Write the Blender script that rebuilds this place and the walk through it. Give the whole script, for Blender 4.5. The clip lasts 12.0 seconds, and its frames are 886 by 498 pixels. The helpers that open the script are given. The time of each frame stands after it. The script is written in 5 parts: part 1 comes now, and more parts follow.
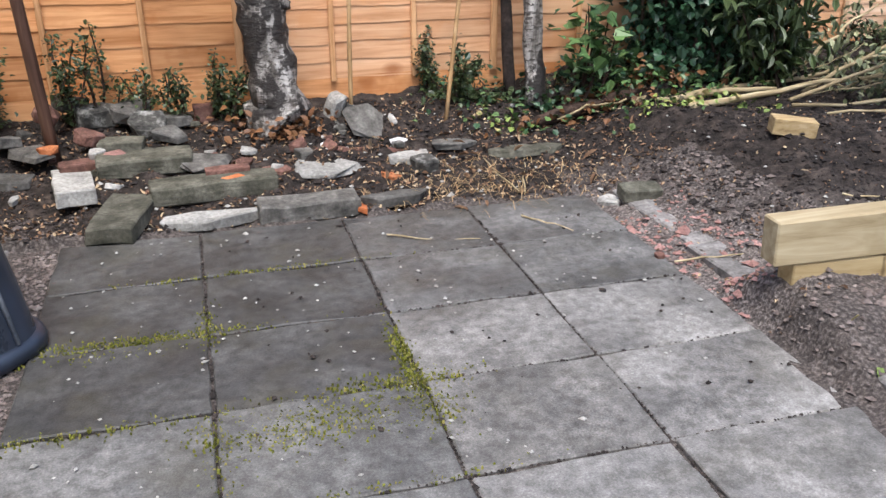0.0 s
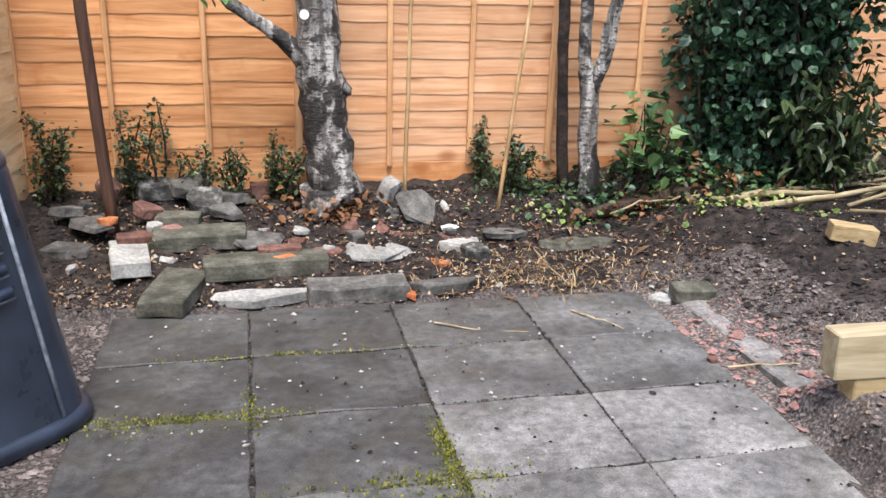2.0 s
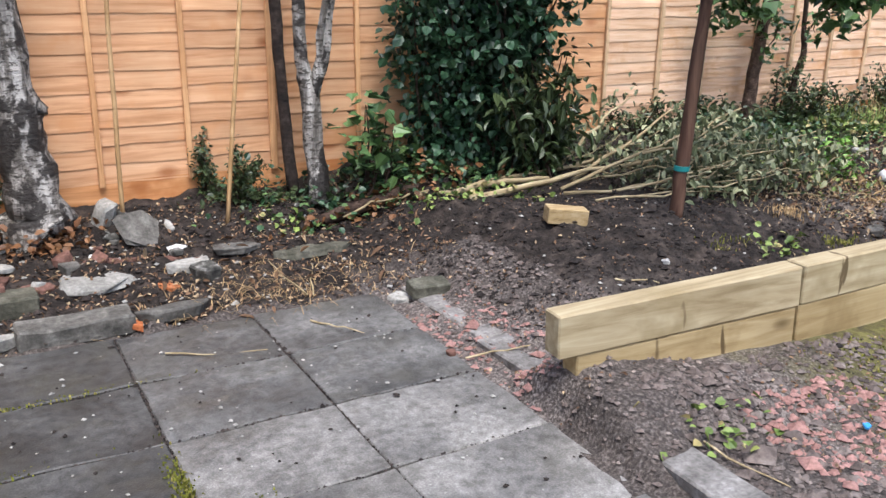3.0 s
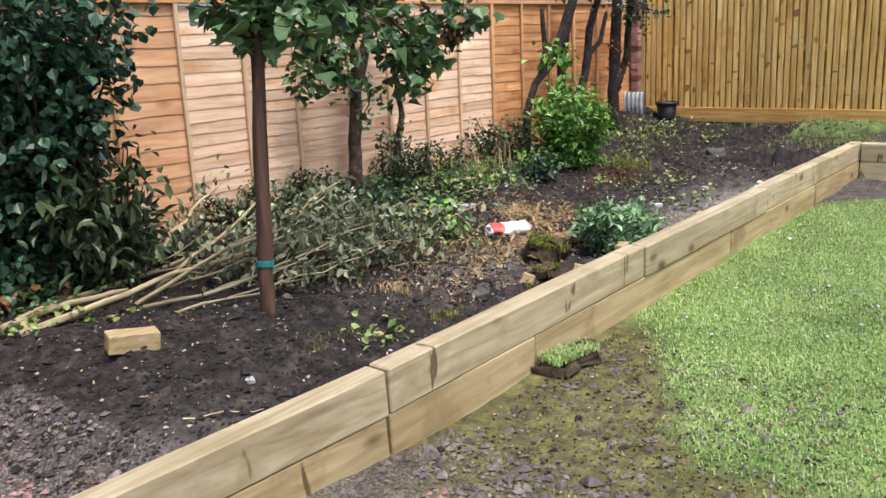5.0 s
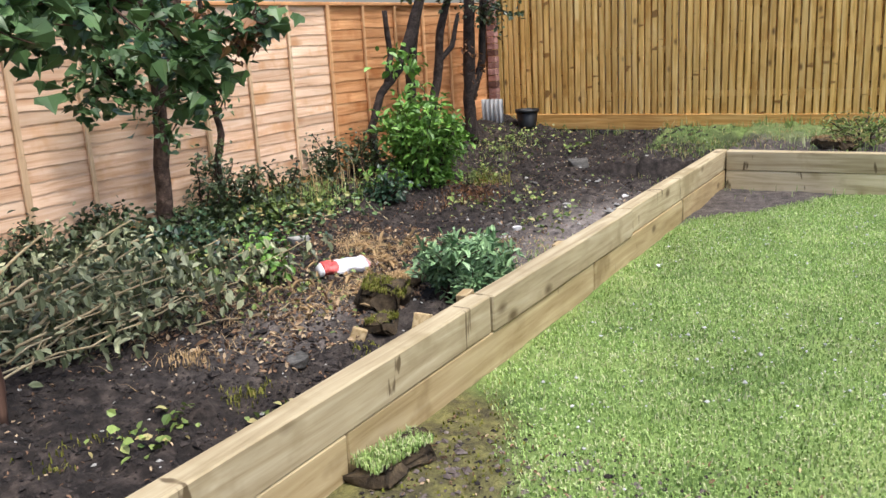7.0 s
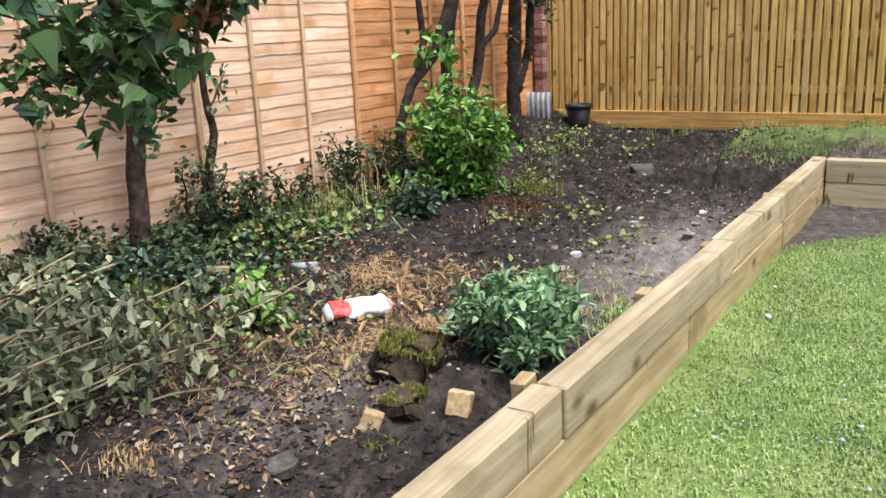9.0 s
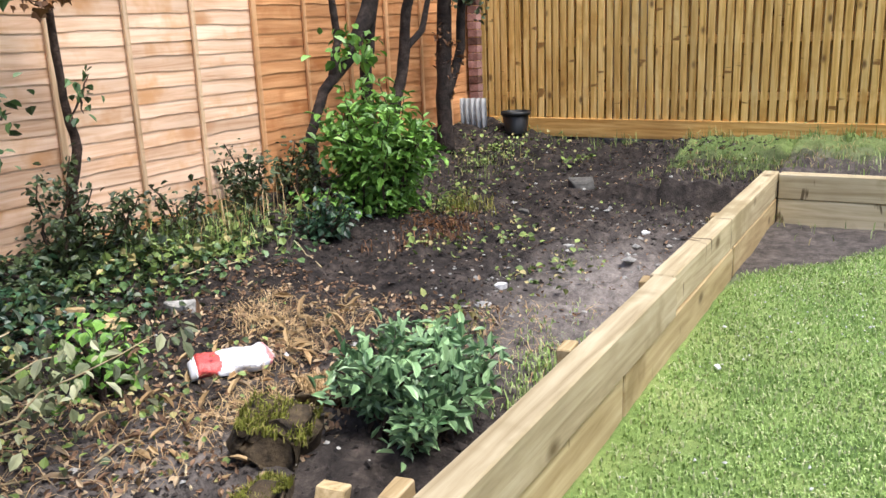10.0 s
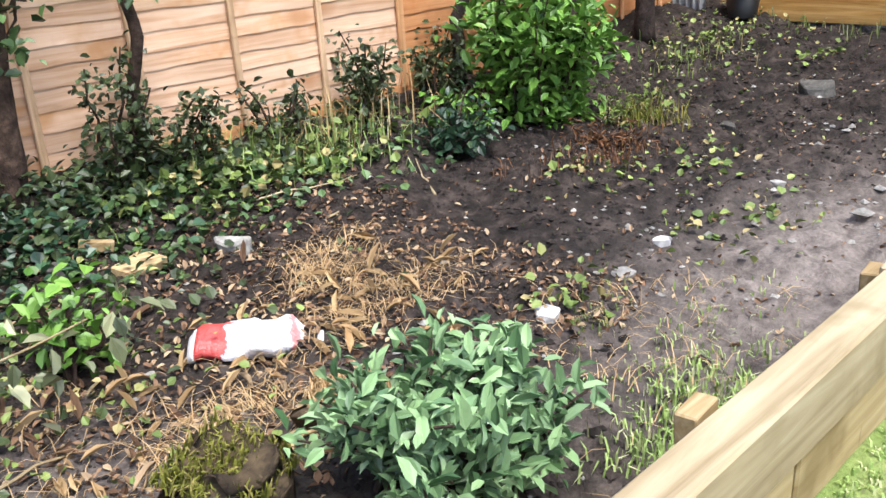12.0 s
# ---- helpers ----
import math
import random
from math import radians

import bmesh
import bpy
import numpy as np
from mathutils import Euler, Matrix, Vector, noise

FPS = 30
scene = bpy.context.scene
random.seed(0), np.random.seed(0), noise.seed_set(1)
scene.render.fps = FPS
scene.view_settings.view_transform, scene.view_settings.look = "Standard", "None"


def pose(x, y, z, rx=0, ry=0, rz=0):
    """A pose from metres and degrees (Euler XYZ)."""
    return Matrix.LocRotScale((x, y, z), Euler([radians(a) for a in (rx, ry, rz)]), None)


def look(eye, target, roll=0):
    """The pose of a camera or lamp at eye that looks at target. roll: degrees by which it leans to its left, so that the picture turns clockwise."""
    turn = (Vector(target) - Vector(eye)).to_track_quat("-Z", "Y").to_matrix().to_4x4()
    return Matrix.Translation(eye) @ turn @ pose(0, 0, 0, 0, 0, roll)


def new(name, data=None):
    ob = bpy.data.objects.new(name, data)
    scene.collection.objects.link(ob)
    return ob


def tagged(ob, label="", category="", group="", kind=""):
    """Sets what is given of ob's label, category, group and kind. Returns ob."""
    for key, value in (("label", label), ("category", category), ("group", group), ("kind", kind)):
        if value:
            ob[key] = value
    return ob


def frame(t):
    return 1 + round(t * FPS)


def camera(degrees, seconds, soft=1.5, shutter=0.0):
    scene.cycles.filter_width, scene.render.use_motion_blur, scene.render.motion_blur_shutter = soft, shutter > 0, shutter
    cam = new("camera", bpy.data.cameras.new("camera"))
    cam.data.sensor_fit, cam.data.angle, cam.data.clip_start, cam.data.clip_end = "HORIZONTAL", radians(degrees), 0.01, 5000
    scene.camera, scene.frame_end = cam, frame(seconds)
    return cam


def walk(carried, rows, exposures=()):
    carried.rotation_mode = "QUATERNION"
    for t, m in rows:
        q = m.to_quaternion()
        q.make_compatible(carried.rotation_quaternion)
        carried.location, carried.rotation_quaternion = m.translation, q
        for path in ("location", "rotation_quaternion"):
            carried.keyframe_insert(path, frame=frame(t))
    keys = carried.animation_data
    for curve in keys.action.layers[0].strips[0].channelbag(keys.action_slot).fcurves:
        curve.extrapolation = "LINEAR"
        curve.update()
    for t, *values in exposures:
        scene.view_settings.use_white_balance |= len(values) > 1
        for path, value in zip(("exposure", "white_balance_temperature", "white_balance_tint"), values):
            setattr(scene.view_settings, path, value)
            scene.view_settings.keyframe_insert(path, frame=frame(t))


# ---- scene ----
cam = camera(54.1, 12.0)
METRES, EYE, TILT, LEAN, TURN = 5.3, 1.5, 0.0, 0.0, -15.9
ROWS = [
    (0.0, 0.0, 0.0, 0.0, -0.07, -23.22, 0.17),
    (0.5, -0.0059, 0.0012, 0.0008, 4.85, -21.8, -0.56),
    (1.0, -0.0126, 0.0001, 0.0033, 9.14, -18.9, -0.61),
    (1.5, -0.0113, 0.0016, 0.0031, 10.36, -18.04, -0.91),
    (2.0, -0.0058, 0.0063, 0.0062, 3.6, -17.99, -1.61),
    (2.5, 0.0041, 0.0141, 0.0082, -6.85, -17.92, -1.95),
    (3.0, 0.0133, 0.0217, 0.0098, -13.68, -17.65, -0.76),
    (5.0, 0.1499, 0.0995, 0.0132, -36.1, -13.72, 2.47),
    (5.5, 0.1899, 0.1309, 0.0156, -45.35, -14.14, 3.18),
    (6.0, 0.2309, 0.1501, 0.013, -47.88, -14.25, 4.47),
    (6.5, 0.2687, 0.17, 0.0133, -45.59, -13.94, 4.06),
    (8.5, 0.4096, 0.3186, 0.004, -43.28, -13.96, 1.91),
    (9.0, 0.4546, 0.3699, 0.0009, -42.09, -14.42, 2.5),
    (9.5, 0.5059, 0.4045, -0.0037, -45.75, -15.04, 3.56),
    (10.0, 0.5765, 0.4336, -0.0052, -45.07, -14.38, 2.07),
    (10.5, 0.6363, 0.4782, -0.0089, -44.03, -15.34, 1.93),
    (11.0, 0.6849, 0.5091, -0.0087, -42.99, -15.73, 2.77),
    (11.5, 0.7391, 0.5287, -0.0194, -30.34, -17.22, 4.7),
    (12.0, 0.7853, 0.5466, -0.0264, -29.29, -21.44, 3.4),
]
walk(cam, [(t, pose(0, 0, EYE, TILT, LEAN, TURN) @ pose(METRES * x, METRES * y, METRES * z, 90 + pitch, roll, yaw)) for t, x, y, z, yaw, pitch, roll in ROWS], [(0.0, 0.84, 6050, 10), (0.5, 1.12, 6100, 10), (1.2, 1.15, 6150, 10), (3.0, 0.85, 6000, 10), (6.0, 0.78, 6200, 10), (9.0, 0.83, 6200, 10), (12.0, 1.08, 6100, 10)])

# ---------------------------------------------------------------- light
world = bpy.data.worlds.new("world")
scene.world = world
world.use_nodes = True
wn = world.node_tree
sky = wn.nodes.new("ShaderNodeTexSky")
sky.sky_type, sky.sun_disc = "NISHITA", False
sky.sun_elevation, sky.sun_rotation = radians(66), radians(191)
sky.air_density, sky.dust_density, sky.ozone_density = 1.0, 4.0, 1.0
wn.nodes["Background"].inputs["Strength"].default_value = 0.15
wn.links.new(sky.outputs[0], wn.nodes["Background"].inputs["Color"])
sun = new("sun", bpy.data.lights.new("sun", "SUN"))
sun.data.energy, sun.data.angle, sun.data.color = 2.0, radians(24), (1.0, 0.96, 0.9)
sun.matrix_world = look((-1.07, -5.5, 13.5), (0, 0, 0))


# ---------------------------------------------------------------- materials
def graph(name, rough=0.8, spec=0.3, metal=0.0):
    m = bpy.data.materials.new(name)
    m.use_nodes = True
    b = m.node_tree.nodes["Principled BSDF"]
    b.inputs["Roughness"].default_value = rough
    b.inputs["Specular IOR Level"].default_value = spec
    b.inputs["Metallic"].default_value = metal
    return m, m.node_tree.nodes, m.node_tree.links, b


def ramp(nodes, links, source, stops):
    r = nodes.new("ShaderNodeValToRGB")
    e = r.color_ramp.elements
    while len(e) < len(stops):
        e.new(0.5)
    for k, (p, c) in zip(e, stops):
        k.position, k.color = p, (*c, 1)
    links.new(source, r.inputs[0])
    return r.outputs[0]


def noise_tex(nodes, links, scale, detail=4, stretch=(1, 1, 1), rand=True, distortion=0.0):
    geo = nodes.new("ShaderNodeNewGeometry")
    vec = geo.outputs["Position"]
    if rand:
        info = nodes.new("ShaderNodeObjectInfo")
        mul = nodes.new("ShaderNodeMath")
        mul.operation = "MULTIPLY"
        mul.inputs[1].default_value = 37.0
        links.new(info.outputs["Random"], mul.inputs[0])
        add = nodes.new("ShaderNodeVectorMath")
        links.new(vec, add.inputs[0])
        links.new(mul.outputs[0], add.inputs[1])
        vec = add.outputs[0]
    mp = nodes.new("ShaderNodeMapping")
    mp.inputs["Scale"].default_value = stretch
    links.new(vec, mp.inputs[0])
    n = nodes.new("ShaderNodeTexNoise")
    n.inputs["Scale"].default_value, n.inputs["Detail"].default_value = scale, detail
    n.inputs["Roughness"].default_value = 0.62
    n.inputs["Distortion"].default_value = distortion
    links.new(mp.outputs[0], n.inputs["Vector"])
    return n.outputs["Fac"], mp.outputs[0]


def mix(nodes, links, fac, a, b, mode="MIX"):
    x = nodes.new("ShaderNodeMix")
    x.data_type, x.blend_type = "RGBA", mode
    for sock, v in ((x.inputs[0], fac), (x.inputs[6], a), (x.inputs[7], b)):
        if isinstance(v, (int, float)):
            sock.default_value = v
        elif isinstance(v, tuple):
            sock.default_value = (*v, 1)
        else:
            links.new(v, sock)
    return x.outputs[2]


def bump(nodes, links, bsdf, height, strength, distance):
    b = nodes.new("ShaderNodeBump")
    b.inputs["Strength"].default_value, b.inputs["Distance"].default_value = strength, distance
    links.new(height, b.inputs["Height"])
    links.new(b.outputs[0], bsdf.inputs["Normal"])


def stone(name, dark, mid, light, fine=60, coarse=4, rough=0.85, depth=0.006, spec=0.3, vary=0.25):
    """Mineral or earthy surface: coarse stains, fine grain, brightness varied piece by piece."""
    m, n, l, b = graph(name, rough, spec)
    big, _ = noise_tex(n, l, coarse, 5)
    small, _ = noise_tex(n, l, fine, 6)
    c = ramp(n, l, big, [(0.3, dark), (0.5, mid), (0.72, light)])
    g = ramp(n, l, small, [(0.3, (0.45, 0.45, 0.45)), (0.7, (1.25, 1.25, 1.25))])
    c = mix(n, l, 0.75, c, g, "MULTIPLY")
    info = n.new("ShaderNodeObjectInfo")
    v = ramp(n, l, info.outputs["Random"], [(0.0, (1 - vary,) * 3), (1.0, (1 + vary * 0.6,) * 3)])
    c = mix(n, l, 1.0, c, v, "MULTIPLY")
    l.new(c, b.inputs["Base Color"])
    bump(n, l, b, small, 0.7, depth)
    return m


def wood(name, dark, mid, light, axis, rough=0.75, grain=30, knots=0.0, knot_colour=(0.1, 0.04, 0.015), stain=None, streak=None):
    """Timber with grain along one axis, knots and an optional darker stain in patches."""
    m, n, l, b = graph(name, rough, 0.25)
    s = [1.0, 1.0, 1.0]
    s[axis] = 0.06
    fine, vec = noise_tex(n, l, grain, 5, tuple(s), True, 0.6)
    big, _ = noise_tex(n, l, 1.6, 3)
    c = ramp(n, l, fine, [(0.32, dark), (0.5, mid), (0.68, light)])
    c = mix(n, l, 0.6, c, ramp(n, l, big, [(0.3, (0.72, 0.68, 0.62)), (0.7, (1.15, 1.15, 1.15))]), "MULTIPLY")
    if stain:
        blot, _ = noise_tex(n, l, 2.3, 4, (1, 1, 1), True)
        f = ramp(n, l, blot, [(0.55, (0, 0, 0)), (0.68, (0.8, 0.8, 0.8))])
        c = mix(n, l, f, c, stain)
    if streak:
        q = [0.25, 0.25, 0.25]
        q[axis] = 1.0
        run, _ = noise_tex(n, l, 8.0, 3, tuple(q), True, 0.3)
        c = mix(n, l, ramp(n, l, run, [(0.655, (0, 0, 0)), (0.69, (0.9, 0.9, 0.9))]), c, streak)
    if knots:
        geo = n.new("ShaderNodeNewGeometry")
        info = n.new("ShaderNodeObjectInfo")
        add = n.new("ShaderNodeVectorMath")
        sc = n.new("ShaderNodeVectorMath")
        sc.operation = "SCALE"
        sc.inputs["Scale"].default_value = 9.0
        cmb = n.new("ShaderNodeCombineXYZ")
        for k in range(3):
            l.new(info.outputs["Random"], cmb.inputs[k])
        l.new(cmb.outputs[0], sc.inputs[0])
        l.new(geo.outputs["Position"], add.inputs[0])
        l.new(sc.outputs[0], add.inputs[1])
        mp = n.new("ShaderNodeMapping")
        q = [1.0, 1.0, 1.0]
        q[axis] = 0.55
        mp.inputs["Scale"].default_value = q
        l.new(add.outputs[0], mp.inputs[0])
        v = n.new("ShaderNodeTexVoronoi")
        v.inputs["Scale"].default_value = knots
        l.new(mp.outputs[0], v.inputs["Vector"])
        f = ramp(n, l, v.outputs["Distance"], [(0.06, (0.85, 0.85, 0.85)), (0.17, (0, 0, 0))])
        c = mix(n, l, f, c, knot_colour)
    info2 = n.new("ShaderNodeObjectInfo")
    c = mix(n, l, 1.0, c, ramp(n, l, info2.outputs["Random"], [(0, (0.82, 0.8, 0.78)), (1, (1.12, 1.12, 1.12))]), "MULTIPLY")
    l.new(c, b.inputs["Base Color"])
    bump(n, l, b, fine, 0.35, 0.003)
    return m


def leafy(name, dark, light, rough=0.45, dry=None, spec=0.5):
    """Leaves, varied leaf by leaf."""
    m, n, l, b = graph(name, rough, spec)
    geo = n.new("ShaderNodeNewGeometry")
    stops = [(0.0, dark), (0.85, light)]
    if dry:
        stops = [(0.0, dark), (0.7, light), (0.86, dry)]
    c = ramp(n, l, geo.outputs["Random Per Island"], stops)
    f, _ = noise_tex(n, l, 1.3 if "grass" in name else 9, 5, (1, 1, 1), False)
    c = mix(n, l, 0.7, c, ramp(n, l, f, [(0.3, (0.6, 0.6, 0.6)), (0.7, (1.3, 1.3, 1.3))]), "MULTIPLY")
    l.new(c, b.inputs["Base Color"])
    b.inputs["Transmission Weight"].default_value = 0.0
    b.inputs["Subsurface Weight"].default_value = 0.0
    return m


def plain(name, colour, rough=0.5, spec=0.4, var=0.2, scale=12, depth=0.0015, metal=0.0):
    m, n, l, b = graph(name, rough, spec, metal)
    f, _ = noise_tex(n, l, scale, 5)
    lo = tuple(c * (1 - var) for c in colour)
    hi = tuple(min(1, c * (1 + var)) for c in colour)
    l.new(ramp(n, l, f, [(0.3, lo), (0.7, hi)]), b.inputs["Base Color"])
    l.new(ramp(n, l, f, [(0.3, (rough * 0.75,) * 3), (0.7, (min(1, rough * 1.2),) * 3)]), b.inputs["Roughness"])
    bump(n, l, b, f, 0.4, depth)
    return m


def ground_material():
    """Dark damp soil, paler trodden clay, pinkish gravel fines and mossy turf, laid out by the zones of the sheet."""
    m, n, l, b = graph("ground_earth", 0.9, 0.25)
    big, _ = noise_tex(n, l, 2.2, 5, (1, 1, 1), False)
    mid, _ = noise_tex(n, l, 14, 6, (1, 1, 1), False)
    small, _ = noise_tex(n, l, 75, 6, (1, 1, 1), False)
    soil = ramp(n, l, mid, [(0.3, (0.009, 0.007, 0.006)), (0.5, (0.027, 0.022, 0.019)), (0.72, (0.085, 0.068, 0.058))])
    soil = mix(n, l, 0.6, soil, ramp(n, l, big, [(0.3, (0.55, 0.5, 0.5)), (0.7, (1.5, 1.4, 1.3))]), "MULTIPLY")
    clay = ramp(n, l, mid, [(0.3, (0.12, 0.10, 0.09)), (0.7, (0.36, 0.315, 0.28))])
    grav = ramp(n, l, small, [(0.3, (0.04, 0.034, 0.03)), (0.5, (0.125, 0.105, 0.095)), (0.7, (0.3, 0.265, 0.24))])
    turf = ramp(n, l, big, [(0.3, (0.1, 0.165, 0.04)), (0.5, (0.17, 0.25, 0.065)), (0.7, (0.27, 0.33, 0.11))])
    moss = ramp(n, l, mid, [(0.3, (0.05, 0.04, 0.025)), (0.5, (0.12, 0.11, 0.04)), (0.7, (0.22, 0.2, 0.07))])
    a = n.new("ShaderNodeAttribute")
    a.attribute_name = "zone"
    sep = n.new("ShaderNodeSeparateColor")
    l.new(a.outputs["Color"], sep.inputs[0])
    a2 = n.new("ShaderNodeAttribute")
    a2.attribute_name = "zone_two"
    sep2 = n.new("ShaderNodeSeparateColor")
    l.new(a2.outputs["Color"], sep2.inputs[0])
    c = mix(n, l, sep.outputs[2], soil, clay)
    c = mix(n, l, sep.outputs[1], c, grav)
    c = mix(n, l, sep2.outputs[0], c, moss)
    c = mix(n, l, sep.outputs[0], c, turf)
    c = mix(n, l, 0.6, c, ramp(n, l, small, [(0.3, (0.5, 0.5, 0.5)), (0.7, (1.3, 1.3, 1.3))]), "MULTIPLY")
    l.new(c, b.inputs["Base Color"])
    bump(n, l, b, small, 0.9, 0.012)
    return m


def slab_material(name, tone, algae):
    """Weathered paving concrete: broad tone slab by slab, blotches, algae, pale grit."""
    m, n, l, b = graph(name, 0.6, 0.35)
    big, _ = noise_tex(n, l, 2.4, 5)
    mid, _ = noise_tex(n, l, 24, 7)
    small, _ = noise_tex(n, l, 150, 3)
    c = ramp(n, l, big, [(0.3, tuple(v * 0.62 for v in tone)), (0.5, tone), (0.72, tuple(v * 1.75 for v in tone))])
    c = mix(n, l, 0.75, c, ramp(n, l, mid, [(0.34, (0.5, 0.49, 0.47)), (0.5, (0.95, 0.95, 0.95)), (0.66, (1.4, 1.4, 1.4))]), "MULTIPLY")
    c = mix(n, l, 0.8, c, ramp(n, l, small, [(0.3, (0.55, 0.55, 0.55)), (0.55, (0.97, 0.97, 0.97)), (0.72, (1.4, 1.4, 1.4))]), "MULTIPLY")
    alg, _ = noise_tex(n, l, 3.3, 7, (1, 1, 1), False)
    c = mix(n, l, ramp(n, l, alg, [(0.5, (0, 0, 0)), (0.68, (algae,) * 3)]), c, (0.07, 0.062, 0.036))
    info = n.new("ShaderNodeObjectInfo")
    c = mix(n, l, 1.0, c, ramp(n, l, info.outputs["Random"], [(0.0, (0.8, 0.79, 0.78)), (1.0, (1.25, 1.25, 1.25))]), "MULTIPLY")
    l.new(c, b.inputs["Base Color"])
    l.new(ramp(n, l, big, [(0.35, (0.34, 0.34, 0.34)), (0.65, (0.7, 0.7, 0.7))]), b.inputs["Roughness"])
    bump(n, l, b, small, 0.6, 0.003)
    return m


def bag_print():
    """White film with a red printed panel near one end and red flecks near the other."""
    m, n, l, b = graph("printed_film", 0.35, 0.5)
    tc = n.new("ShaderNodeTexCoord")
    sep = n.new("ShaderNodeSeparateXYZ")
    l.new(tc.outputs["Object"], sep.inputs[0])
    f, _ = noise_tex(n, l, 22, 4, (1, 1, 1), False)
    a = n.new("ShaderNodeMath")
    a.operation = "MULTIPLY_ADD"
    a.inputs[1].default_value = 0.09
    l.new(f, a.inputs[0])
    l.new(sep.outputs[0], a.inputs[2])
    red = ramp(n, l, a.outputs[0], [(0.0, (1, 1, 1)), (0.004, (0, 0, 0)), (0.185, (0, 0, 0)), (0.19, (0.8, 0.8, 0.8)), (0.205, (0.7, 0.7, 0.7)), (0.21, (0, 0, 0))])
    sm = n.new("ShaderNodeMath")
    sm.operation = "ADD"
    sm.inputs[1].default_value = 0.035
    l.new(a.outputs[0], sm.inputs[0])
    l.new(sm.outputs[0], red.node.inputs[0])
    c = mix(n, l, red, (0.78, 0.77, 0.79), (0.62, 0.09, 0.08))
    l.new(c, b.inputs["Base Color"])
    bump(n, l, b, f, 0.8, 0.02)
    return m


M_GROUND = ground_material()
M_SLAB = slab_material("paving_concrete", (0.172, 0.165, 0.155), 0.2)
M_SLAB_MID = slab_material("paving_concrete_mid", (0.105, 0.102, 0.097), 0.3)
M_SLAB_DARK = slab_material("paving_concrete_dark", (0.058, 0.056, 0.053), 0.35)
M_KERB = stone("edging_concrete", (0.12, 0.11, 0.10), (0.24, 0.225, 0.21), (0.38, 0.36, 0.34), 60, 9, 0.85)
M_STONE = stone("grey_stone", (0.05, 0.048, 0.042), (0.115, 0.108, 0.096), (0.23, 0.22, 0.2), 55, 11, 0.85)
M_PALE = stone("pale_concrete", (0.22, 0.21, 0.19), (0.36, 0.35, 0.32), (0.52, 0.5, 0.46), 60, 9, 0.85)
M_GREENST = stone("mossy_kerb_stone", (0.045, 0.044, 0.03), (0.10, 0.096, 0.072), (0.2, 0.19, 0.15), 60, 9, 0.9)
M_BRICK = stone("red_brick", (0.085, 0.045, 0.035), (0.16, 0.08, 0.06), (0.27, 0.15, 0.12), 60, 14, 0.88)
M_PINK = stone("pink_brick", (0.27, 0.14, 0.12), (0.38, 0.21, 0.18), (0.5, 0.3, 0.27), 70, 8, 0.8)
M_TERRA = stone("terracotta", (0.35, 0.1, 0.035), (0.5, 0.16, 0.055), (0.6, 0.24, 0.1), 70, 8, 0.7)
M_WHITE = stone("white_china", (0.6, 0.6, 0.58), (0.72, 0.71, 0.69), (0.82, 0.81, 0.8), 30, 8, 0.4)
M_SOD = stone("sod_earth", (0.03, 0.022, 0.014), (0.075, 0.053, 0.03), (0.15, 0.11, 0.06), 60, 12, 0.95, 0.01)
M_GRAVEL = stone("gravel_mix", (0.07, 0.055, 0.048), (0.17, 0.135, 0.12), (0.34, 0.29, 0.26), 30, 12, 0.85)
M_CLOD = stone("soil_clod", (0.012, 0.01, 0.009), (0.035, 0.028, 0.025), (0.09, 0.07, 0.06), 60, 9, 0.95, 0.008)
M_FENCE = wood("lap_board_orange", (0.46, 0.205, 0.078), (0.63, 0.31, 0.135), (0.74, 0.41, 0.195), 0, 0.8, 26, 3.2, (0.27, 0.09, 0.03), (0.44, 0.165, 0.05))
M_FENCE_PEACH = wood("lap_board_peach", (0.52, 0.27, 0.135), (0.66, 0.38, 0.21), (0.73, 0.46, 0.275), 0, 0.8, 26, 3.6, (0.34, 0.13, 0.05), (0.62, 0.31, 0.14))
M_FENCE_PALE = wood("lap_board_pale", (0.58, 0.35, 0.21), (0.74, 0.51, 0.35), (0.82, 0.62, 0.46), 0, 0.8, 26, 2.5, (0.48, 0.25, 0.12), (0.56, 0.29, 0.12))
M_FENCE_SIDE = wood("lap_board_honey", (0.62, 0.42, 0.2), (0.78, 0.58, 0.33), (0.84, 0.67, 0.43), 1, 0.8, 26, 3.0, (0.45, 0.22, 0.08))
M_BATTEN = wood("batten_timber", (0.48, 0.25, 0.11), (0.66, 0.37, 0.18), (0.76, 0.47, 0.25), 2, 0.8, 30)
M_BATTEN_PALE = wood("batten_timber_pale", (0.5, 0.33, 0.19), (0.68, 0.48, 0.3), (0.78, 0.58, 0.4), 2, 0.8, 30)
M_PICKET = wood("picket_timber", (0.5, 0.28, 0.065), (0.76, 0.48, 0.15), (0.86, 0.62, 0.26), 2, 0.75, 30, 6.5, (0.10, 0.04, 0.012), (0.5, 0.26, 0.06), (0.22, 0.1, 0.025))
M_RAIL = wood("rail_timber", (0.40, 0.2, 0.05), (0.58, 0.33, 0.1), (0.68, 0.43, 0.16), 1, 0.8, 30)
M_SLEEPER = wood("sleeper_pine", (0.31, 0.245, 0.14), (0.45, 0.375, 0.235), (0.56, 0.485, 0.33), 0, 0.7, 22, 4.5, (0.09, 0.055, 0.02), (0.28, 0.22, 0.115), (0.1, 0.068, 0.033))
